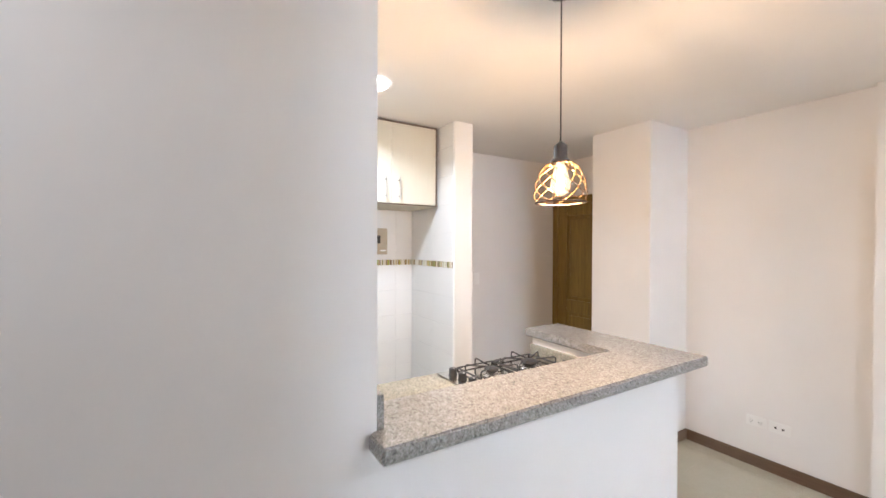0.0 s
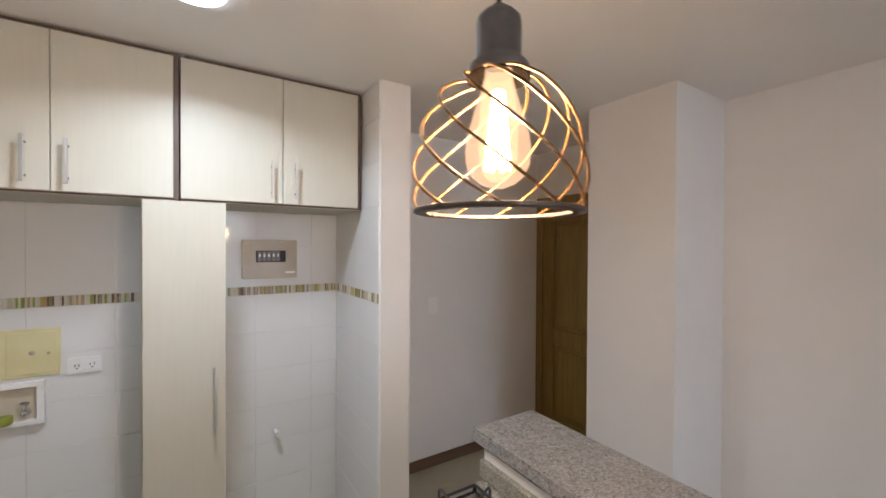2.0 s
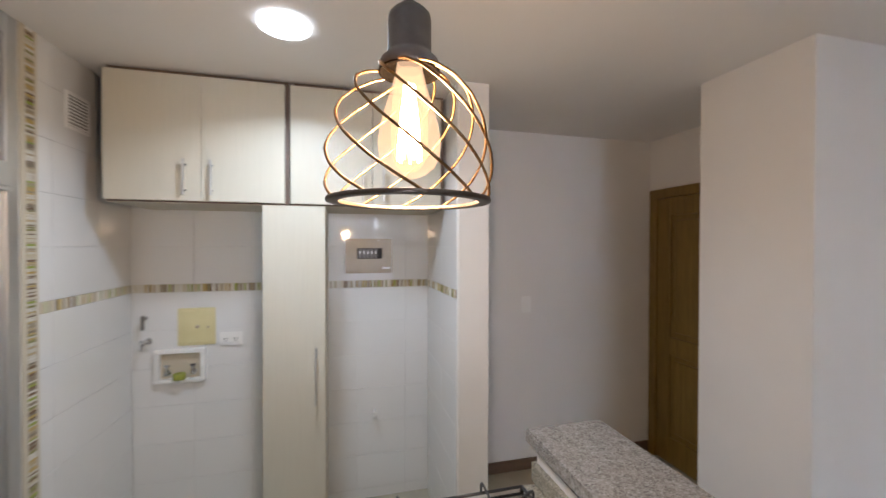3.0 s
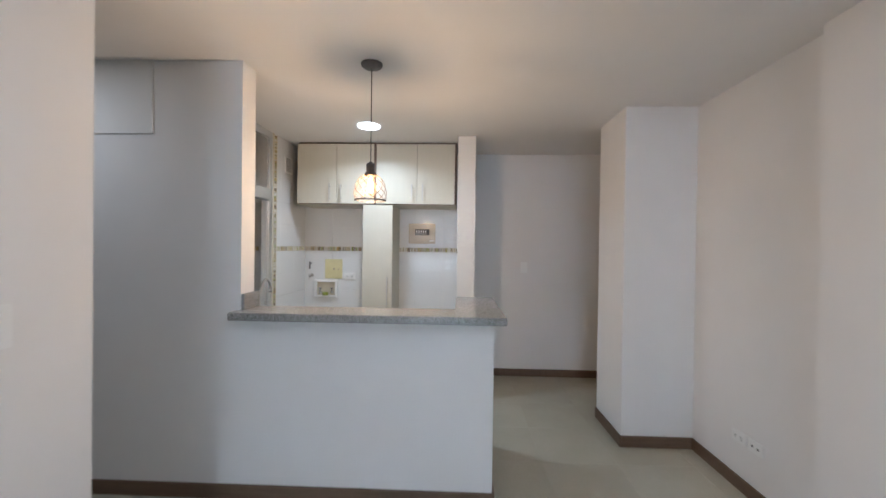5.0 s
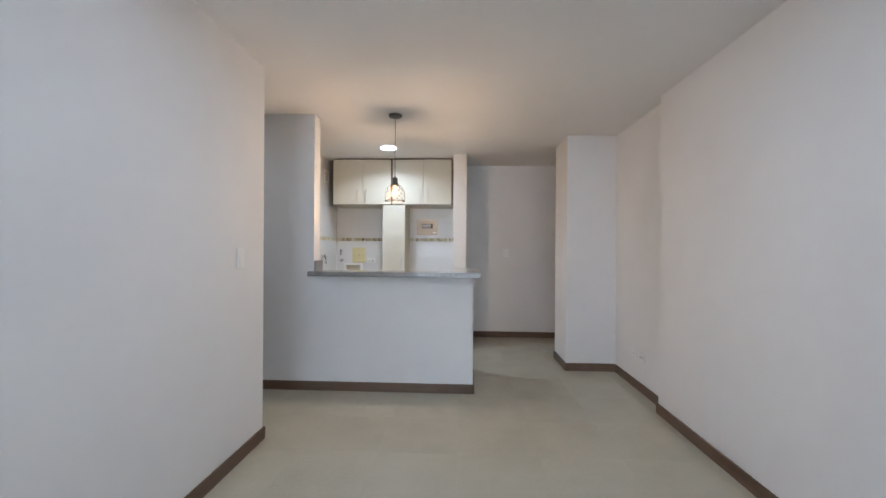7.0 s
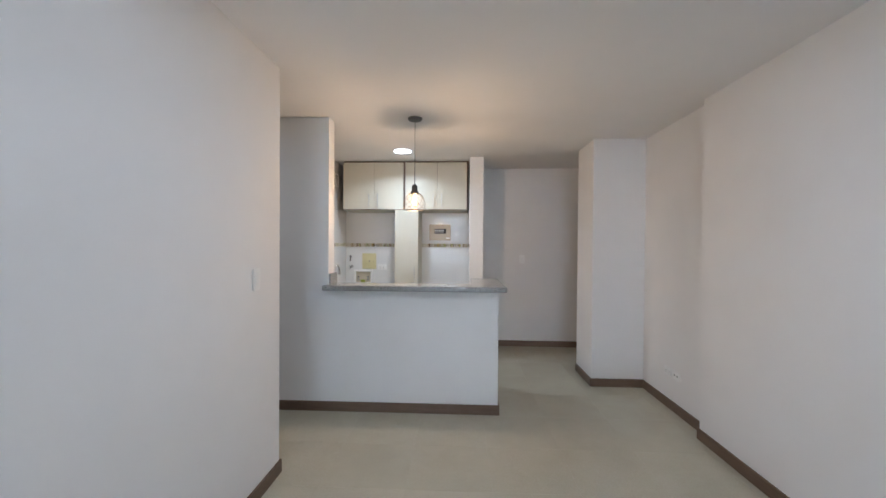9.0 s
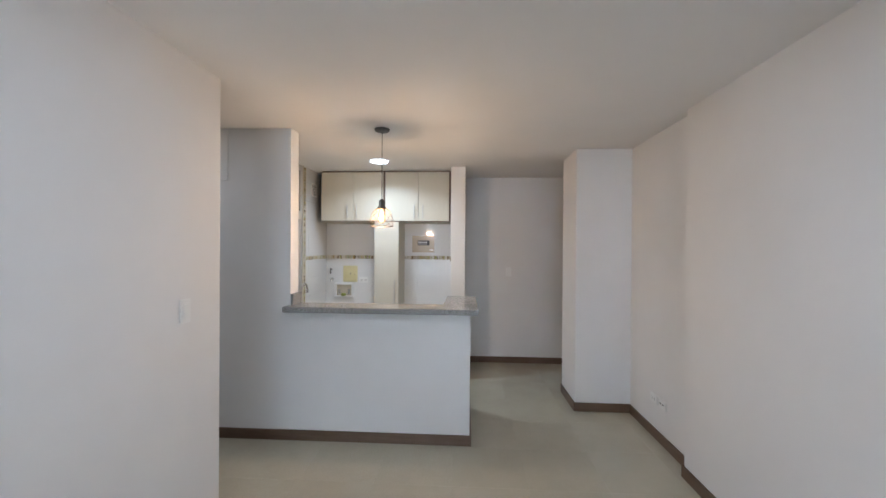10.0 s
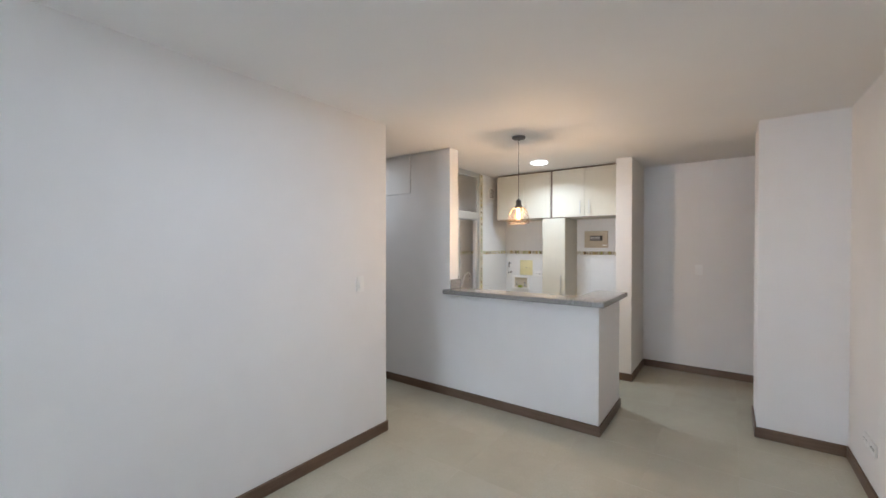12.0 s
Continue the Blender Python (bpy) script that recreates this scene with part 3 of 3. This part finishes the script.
# ---------------------------------------------------------------- pendant lamp
lamp = thing("pendant_lamp", (LAMP_X, LAMP_Y, H), "black pendant lamp with spiral wire cage and lit amber bulb", "lamp")
put("canopy", lathe(bmesh.new(), [(0.0, H - 0.026), (0.02, H - 0.025), (0.05, H - 0.02), (0.058, H - 0.012), (0.059, H - 0.001), (0, H - 0.001)], LAMP_X, LAMP_Y, 32), LAMPBLACK, lamp)
put("cord", tube(bmesh.new(), [(LAMP_X, LAMP_Y, 1.8485), (LAMP_X, LAMP_Y, H - 0.02)], 0.0026, 8), BLACK, lamp, "thin black cord")
put("socket", lathe(bmesh.new(), [(0.004, 1.8620), (0.008, 1.8610), (0.009, 1.8570), (0.016, 1.8545), (0.0222, 1.8480), (0.0234, 1.8420), (0.0234, 1.8080), (0.0255, 1.8045), (0.0310, 1.7990), (0.0328, 1.7945), (0.0328, 1.7870), (0.0312, 1.7864)], LAMP_X, LAMP_Y, 36), LAMPBLACK, lamp, "matt black metal socket cup")
# insert added to hold the cup's inside and rim in painted shade
put("shadow_insert", lathe(bmesh.new(), [(0.0331, 1.7876), (0.0331, 1.7860), (0.0300, 1.7858), (0.027, 1.7890), (0.023, 1.7980), (0.0, 1.7990)], LAMP_X, LAMP_Y, 30), CUP_SHADOW, lamp, "near-black insert painting shade inside the socket cup")
prof = [(1.7885, 0.0321), (1.7830, 0.0448), (1.7711, 0.0596), (1.7547, 0.0708), (1.7362, 0.0789), (1.7165, 0.0845), (1.6980, 0.0878), (1.6794, 0.0888), (1.6631, 0.0875), (1.6500, 0.0845)]


def dome(s):
    u = s * (len(prof) - 1)
    i = min(int(u), len(prof) - 2)
    (z0, r0), (z1, r1) = prof[i], prof[i + 1]
    return z0 + (z1 - z0) * (u - i), r0 + (r1 - r0) * (u - i)


for w in range(10):
    pts = []
    for i in range(41):
        z, r = dome(i / 40)
        a = radians(36 * w + 25 + 135 * i / 40)
        pts.append((LAMP_X + r * math.cos(a), LAMP_Y + r * math.sin(a), z))
    put("cage_wire", tube(bmesh.new(), pts, 0.00155, 6), WIRE, lamp)
put("ring", lathe(bmesh.new(), [(0.0745, 1.6475), (0.0750, 1.6468), (0.0868, 1.6468), (0.0874, 1.6475), (0.0874, 1.6505), (0.0868, 1.6512), (0.0750, 1.6512), (0.0745, 1.6505), (0.0745, 1.6475)], LAMP_X, LAMP_Y, 64), RINGBLACK, lamp, "flat dark metal ring")
bulb = put("bulb", lathe(bmesh.new(), [(0.013, 1.7985), (0.0145, 1.7880), (0.0185, 1.7720), (0.025, 1.7520), (0.0315, 1.7290), (0.0340, 1.7120), (0.0325, 1.6970), (0.0275, 1.6860), (0.018, 1.6780), (0.008, 1.6740), (0.0, 1.6730)], LAMP_X, LAMP_Y, 32), BULB, lamp, "lit amber glass bulb")
# inner shell added so that the bulb's glow thickens towards its middle
put("stem", lathe(bmesh.new(), [(0.0125, 1.7888), (0.0150, 1.7790), (0.0185, 1.7590), (0.0205, 1.7340), (0.0200, 1.7080), (0.0165, 1.6900), (0.0090, 1.6815), (0.0, 1.6800)], LAMP_X, LAMP_Y, 24), BULB, bulb, "inner shell painting a soft halo round the filament")
for i in range(7):
    a0, a1 = 2 * math.pi * i / 7, 2 * math.pi * (i + 0.5) / 7
    put("filament", tube(bmesh.new(), [(LAMP_X + 0.005 * math.cos(a0), LAMP_Y + 0.005 * math.sin(a0), 1.774), (LAMP_X + 0.0085 * math.cos(a1), LAMP_Y + 0.0085 * math.sin(a1), 1.735), (LAMP_X + 0.0125 * math.cos(a1), LAMP_Y + 0.0125 * math.sin(a1), 1.692)], 0.0016, 6), FILAMENT, bulb)


def downlight(x, y, label):
    d = thing("downlight", (x, y, H), label, "ceiling light", "round ceiling downlights")
    put("rim", lathe(bmesh.new(), [(0.0895, H - 0.004), (0.0906, H - 0.0045), (0.0918, H - 0.003), (0.0918, H - 0.001)], x, y, 40), PLASTIC, d)
    put("diffuser", lathe(bmesh.new(), [(0.0, H - 0.0165), (0.078, H - 0.016), (0.0903, H - 0.0125), (0.0903, H - 0.002), (0, H - 0.002)], x, y, 40), LED, d, "glowing white diffuser")


downlight(-0.954, 1.152, "lit round white downlight in the kitchen ceiling")
# fixture added for the passage fill lamp, out of view
downlight(-2.5, -0.55, "added unseen downlight that brightens the passage wall")
downlight(-0.08, -2.05, "lit round white downlight in the living room ceiling")

# ---------------------------------------------------------------- wall fittings
WB = BACK - 0.008   # face of the kitchen's back tiles


def plate(name, lo, hi, axis, proud, label, category, group=""):
    """A plate on a wall; axis 'y-' faces the living room, 'x-' and 'x+' face sideways."""
    (u0, z0), (u1, z1), w = lo, hi[:2], hi[2]
    if axis == "y-":
        row = (u0, u1, w - proud, w, z0, z1)
        at = ((u0 + u1) / 2, w, z0)
    elif axis == "x-":
        row = (w - proud, w, u0, u1, z0, z1)
        at = (w, (u0 + u1) / 2, z0)
    else:
        row = (w, w + proud, u0, u1, z0, z1)
        at = (w, (u0 + u1) / 2, z0)
    ob = thing(name, at, label, category, group)
    put("plate", boxes(row, bevel=min(0.003, proud * 0.45), seg=2), PLASTIC, ob)
    return ob


o = plate("wall_outlet", (-1.430, 1.022), (-1.312, 1.096, WB), "y-", 0.013, "white double socket on the kitchen tiles", "outlet")
put("insert", boxes((-1.420, -1.322, WB - 0.0155, WB - 0.013, 1.038, 1.080), bevel=0.001), PLASTIC, o)
plug_face(o, (-1.371, WB - 0.0156, 1.059), (1, 0, 0), [(dx + s, dz, 0.0030, 0.012) for dx in (-0.026, 0.026) for s, dz in ((-0.007, 0.002), (0.007, 0.002))] + [(dx, -0.011, 0.005, 0.005) for dx in (-0.026, 0.026)])

o = thing("junction_cover", (-1.557, WB, 1.03), "square yellowed plastic cover plate with two screws", "cover plate")
put("plate", boxes((-1.642, -1.452, WB - 0.010, WB, 1.032, 1.243), bevel=0.004, seg=2), YELLOW, o)
put("lid", boxes((-1.621, -1.462, WB - 0.0135, WB - 0.010, 1.047, 1.228), bevel=0.0015), YELLOW, o)
for x, z, r in ((-1.542, 1.138, 0.010), (-1.489, 1.133, 0.006)):
    put("screw", lathe(bmesh.new(), [(0, 0.003), (r * 0.8, 0.003), (r, 0.001), (r, 0.0)], n=14, m=pose(x, WB - 0.0135, z, 90, 0, 0)), BEIGE, o)

box_t = thing("washer_box", (-1.626, WB, 0.832), "white recessed washing machine valve box", "valve box")
put("rim", boxes((-1.752, -1.50, WB - 0.032, WB, 0.995, 1.017), (-1.752, -1.50, WB - 0.032, WB, 0.832, 0.852), (-1.752, -1.727, WB - 0.032, WB, 0.852, 0.995), (-1.525, -1.50, WB - 0.032, WB, 0.852, 0.995), bevel=0.002), PLASTIC, box_t)
put("back", boxes((-1.727, -1.525, WB - 0.003, WB - 0.001, 0.852, 0.995)), BEIGE_IN, box_t, "beige inside of the box")
for vx in (-1.69, -1.562):
    v = put("valve", lathe(bmesh.new(), [(0, 0.036), (0.009, 0.036), (0.011, 0.031), (0.011, 0.012), (0.016, 0.010), (0.016, 0.0)], n=14, m=pose(vx, WB - 0.004, 0.885, 90, 0, 0)), CHROME, box_t, "chrome valve")
    put("stem", tube(bmesh.new(), [(vx, WB - 0.025, 0.888), (vx, WB - 0.025, 0.925)], 0.007, 10), CHROME, v)
    put("grip", boxes((vx - 0.016, vx + 0.016, WB - 0.032, WB - 0.018, 0.920, 0.934), bevel=0.004), CHROME, v)
tagged(part("tape_roll", lathe(bmesh.new(), [(0.012, 0.8525), (0.030, 0.8525), (0.031, 0.857), (0.031, 0.881), (0.028, 0.885), (0.012, 0.885), (0.012, 0.8525)], -1.626, WB - 0.034, 24), GREEN), "small green and white roll lying in the valve box", "tape roll")

tap = thing("wall_tap", (-1.79, WB, 1.06), "chrome wall tap with dark handle and flange", "tap")
put("flange", lathe(bmesh.new(), [(0.02, 0.0), (0.02, 0.004), (0.011, 0.010), (0.009, 0.03), (0, 0.03)], n=18, m=pose(-1.788, WB, 1.065, 90, 0, 0)), CHROME, tap)
put("spout", tube(bmesh.new(), [(-1.788, WB - 0.02, 1.066), (-1.788, WB - 0.055, 1.068), (-1.788, WB - 0.075, 1.058), (-1.788, WB - 0.082, 1.035)], 0.010, 12), CHROME, tap)
put("tee", tube(bmesh.new(), [(-1.812, WB - 0.04, 1.074), (-1.755, WB - 0.04, 1.066)], 0.007, 10), CHROME, tap)
stop = thing("stop_valve", (-1.797, WB, 1.17), "dark lever stop valve on the kitchen tiles", "valve")
put("stem", tube(bmesh.new(), [(-1.797, WB, 1.195), (-1.797, WB - 0.04, 1.195)], 0.009, 12), GREYP, stop)
put("lever", boxes((-1.806, -1.788, WB - 0.052, WB - 0.038, 1.135, 1.215), bevel=0.005), GREYP, stop)

fuse = thing("fuse_box", (-0.585, WB, 1.424), "grey-beige metal fuse box with a row of breakers", "fuse box")
put("cover", boxes((-0.730, -0.442, WB - 0.016, WB, 1.424, 1.640), bevel=0.004, seg=2), BEIGE, fuse)
win_o = put("opening", boxes((-0.660, -0.505, WB - 0.0175, WB - 0.016, 1.515, 1.580)), DARK, fuse, "dark sheet painted as shade in the breaker opening")
for i in range(5):
    x = -0.652 + 0.024 * i
    put("breaker", boxes((x, x + 0.020, WB - 0.022, WB - 0.0175, 1.520, 1.575), bevel=0.001), GREYP, fuse)
    put("toggle", boxes((x + 0.006, x + 0.014, WB - 0.028, WB - 0.022, 1.545, 1.562), bevel=0.001), PLASTIC, fuse)
put("screw", lathe(bmesh.new(), [(0, 0.003), (0.004, 0.003), (0.005, 0.0)], n=12, m=pose(-0.53, WB - 0.016, 1.63, 90, 0, 0)), NICKEL, fuse)
put("sticker", boxes((-0.505, -0.455, WB - 0.0168, WB - 0.016, 1.450, 1.462)), PLASTIC, fuse)

pipe = thing("water_outlet", (-0.555, WB, 0.55), "capped white plastic water outlet on the tiles", "pipe end")
put("pipe", tube(bmesh.new(), [(-0.555, WB, 0.552), (-0.555, WB - 0.05, 0.552)], 0.011, 14), PLASTIC, pipe)
put("cap", tube(bmesh.new(), [(-0.555, WB - 0.038, 0.552), (-0.555, WB - 0.062, 0.552)], 0.015, 8), PLASTIC, pipe)

vent = thing("wall_vent", (KIT_X + 0.008, 1.685, 2.09), "small white louvred vent grille high on the tiles", "vent")
VX = KIT_X + 0.008
put("frame", boxes((VX, VX + 0.008, 1.605, 1.617, 2.09, 2.246), (VX, VX + 0.008, 1.753, 1.765, 2.09, 2.246), (VX, VX + 0.008, 1.617, 1.753, 2.09, 2.102), (VX, VX + 0.008, 1.617, 1.753, 2.234, 2.246)), PLASTIC, vent)
# grey sheet painted for the shade in the gaps between slats
put("slat_shade", boxes((VX, VX + 0.002, 1.617, 1.753, 2.102, 2.234)), GREYP, vent)
for i in range(9):
    z = 2.106 + i * 0.0143
    put("slat", boxes((VX + 0.002, VX + 0.008, 1.617, 1.753, z, z + 0.0055)), PLASTIC, vent)


def switch(at, axis, label):
    u, z, w = at
    o = plate("light_switch", (u - 0.036, z - 0.058), (u + 0.036, z + 0.058, w), axis, 0.008, label, "light switch")
    if axis == "y-":
        row = (u - 0.017, u + 0.017, w - 0.012, w - 0.008, z - 0.034, z + 0.034)
    else:
        row = (w + 0.008, w + 0.012, u - 0.017, u + 0.017, z - 0.034, z + 0.034)
    put("rocker", boxes(row, bevel=0.0015), PLASTIC, o)


switch((-1.150, 1.178, LW_X), "x+", "white light switch on the living room wall")
switch((0.52, 1.18, HALL_Y), "y-", "white light switch on the hall wall")

for i, y in enumerate((0.245, 0.118)):
    o = plate("wall_outlet", (y - 0.057, 0.273), (y + 0.057, 0.343, RW_FAR), "x-", 0.009, "white double socket low on the wall" if i == 0 else "white data and antenna outlet low on the wall", "outlet", "wall outlets near the floor")
    if i == 0:
        put("insert", boxes((RW_FAR - 0.012, RW_FAR - 0.009, y - 0.048, y + 0.048, 0.288, 0.328), bevel=0.001), PLASTIC, o)
        plug_face(o, (RW_FAR - 0.0121, y, 0.309), (0, -1, 0), [(dx + s, 0.002, 0.0022, 0.011) for dx in (-0.025, 0.025) for s in (-0.007, 0.007)] + [(dx, -0.010, 0.005, 0.005) for dx in (-0.025, 0.025)])
    else:
        plug_face(o, (RW_FAR - 0.0091, y, 0.308), (0, -1, 0), [(-0.02, 0, 0.012, 0.012), (0.02, 0, 0.012, 0.012)])

# ---------------------------------------------------------------- tiles and mosaic, many small pieces
def piece_mesh(name, w, h, d, bevel, mat, flat=False):
    """A pillow-edged piece from 0 to w and 0 to h; upright ones face -y, flat ones face up."""
    bm = bmesh.new()
    b = bevel
    if flat:
        lo = [bm.verts.new(p) for p in ((0, 0, -d), (w, 0, -d), (w, h, -d), (0, h, -d))]
        md = [bm.verts.new(p) for p in ((0, 0, -b), (w, 0, -b), (w, h, -b), (0, h, -b))]
        hi = [bm.verts.new(p) for p in ((b, b, 0), (w - b, b, 0), (w - b, h - b, 0), (b, h - b, 0))]
    else:
        lo = [bm.verts.new(p) for p in ((0, 0, 0), (w, 0, 0), (w, 0, h), (0, 0, h))]
        md = [bm.verts.new(p) for p in ((0, b - d, 0), (w, b - d, 0), (w, b - d, h), (0, b - d, h))]
        hi = [bm.verts.new(p) for p in ((b, -d, b), (w - b, -d, b), (w - b, -d, h - b), (b, -d, h - b))]
    for a, c in ((lo, md), (md, hi)):
        for i in range(4):
            bm.faces.new((a[i], a[(i + 1) % 4], c[(i + 1) % 4], c[i]))
    bm.faces.new(hi)
    return mesh(name, bm, mat)


def lay(name, me, parent, m):
    ob = new(name, me)
    ob.parent = parent
    ob.matrix_basis = m
    return ob


TW, TH, GAP, TT = 0.302, 0.2115, 0.0010, 0.0075
BAND0, BAND1 = 1.333, 1.380
rows_z = [(BAND0 - TH * (i + 1), BAND0 - TH * i) for i in range(7)] + [(BAND1 + TH * i, min(BAND1 + TH * (i + 1), H)) for i in range(5)]
rows_z = [(max(a, 0.0), b) for a, b in rows_z if b > 0.02]
cache = {}
tilt = random.Random(11)


def tile_wall(u0, u1, first, to_world, parent):
    """White tiles between u0 and u1 along a wall, with joints counted from first."""
    n0 = math.floor((u0 - first) / TW)
    u = first + n0 * TW
    while u < u1 - 0.004:
        a, b = max(u, u0), min(u + TW, u1)
        if b - a > 0.012:
            for z0, z1 in rows_z:
                if z1 - z0 < 0.012:
                    continue
                key = (round(b - a, 4), round(z1 - z0, 4))
                if key not in cache:
                    cache[key] = piece_mesh("tile", key[0] - GAP, key[1] - GAP, TT, 0.0009, TILE)
                lay("tile", cache[key], parent, to_world(a + GAP / 2, z0 + GAP / 2) @ pose(0, 0, 0, tilt.uniform(-0.16, 0.16), 0, tilt.uniform(-0.2, 0.2)))
        u += TW


tile_wall(KIT_X, STUB_L, -0.357, lambda u, z: pose(u, BACK, z), wall_back)
tile_wall(STUB_Y + 0.012, BACK - 0.008, BACK - 0.008, lambda u, z: pose(STUB_L, BACK - 0.008 + STUB_Y + 0.012 - u, z, 0, 0, -90), wall_stub)
tile_wall(1.452, BACK - 0.008, BACK - 0.008, lambda u, z: pose(KIT_X, u, z, 0, 0, 90), wall_kitchen)

for parent, x0, x1, y0, y1 in ((wall_back, KIT_X, STUB_L, BACK - 0.004, BACK), (wall_stub, STUB_L - 0.004, STUB_L, STUB_Y + 0.012, BACK - 0.004), (wall_kitchen, KIT_X, KIT_X + 0.004, 1.369, BACK - 0.004)):
    part("grout", boxes((x0, x1, y0, y1, 0, H - 0.001)), TGROUT, parent)

bars = {w: piece_mesh("mosaic_bar", w - 0.0014, BAND1 - BAND0 - 0.003, 0.0085, 0.0012, MOSAIC) for w in (0.006, 0.008, 0.010, 0.013)}
vbars = {w: piece_mesh("mosaic_bar", 0.040, w - 0.0014, 0.0085, 0.0010, MOSAIC) for w in (0.006, 0.008, 0.010)}
rng = random.Random(5)


def band(u0, u1, to_world, parent):
    u = u0
    while u < u1 - 0.006:
        w = rng.choice((0.006, 0.008, 0.008, 0.010, 0.013))
        if u + w > u1:
            w = 0.006
        lay("mosaic_bar", bars[w], parent, to_world(u, BAND0 + 0.0015))
        u += w


band(KIT_X + 0.01, STUB_L - 0.008, lambda u, z: pose(u, BACK, z), wall_back)
band(STUB_Y + 0.012, BACK - 0.008, lambda u, z: pose(STUB_L, BACK - 0.008 + STUB_Y + 0.012 - u, z, 0, 0, -90), wall_stub)
band(1.455, BACK - 0.008, lambda u, z: pose(KIT_X, u, z, 0, 0, 90), wall_kitchen)
band(0.6, 2.13, lambda u, z: pose(-2.14, u, z - 0.004, 0, 0, 90), wall_patio)
z = 0.02
while z < H - 0.02:
    w = rng.choice((0.006, 0.008, 0.010))
    lay("mosaic_bar", vbars[w], wall_kitchen, pose(KIT_X, 1.397, z, 0, 0, 90))
    z += w
part("trim_strip", boxes((KIT_X + 0.004, KIT_X + 0.0075, 1.3695, 1.3965, 0, H - 0.002), (KIT_X + 0.004, KIT_X + 0.0075, 1.4385, 1.4515, 0, H - 0.002)), BEIGE_IN, wall_kitchen)

FT = 0.488
ftile = piece_mesh("tile", FT - 0.0010, FT - 0.0010, 0.008, 0.0004, FLOOR, True)
ny0, ny1 = math.floor((SOUTH - (-0.02)) / FT), math.ceil((BACK + 0.02) / FT)
for i in range(-8, 4):
    for j in range(ny0, ny1):
        x, y = -0.12 + i * FT, -0.02 + j * FT
        if x > 1.7 or (x + FT < -1.9 and y < -2.0):
            continue
        lay("tile", ftile, floor, pose(x, y, 0))
part("far_tiles", boxes((WEST, -1.9, SOUTH, -2.4, -0.006, -0.0002)), FLOOR, floor)
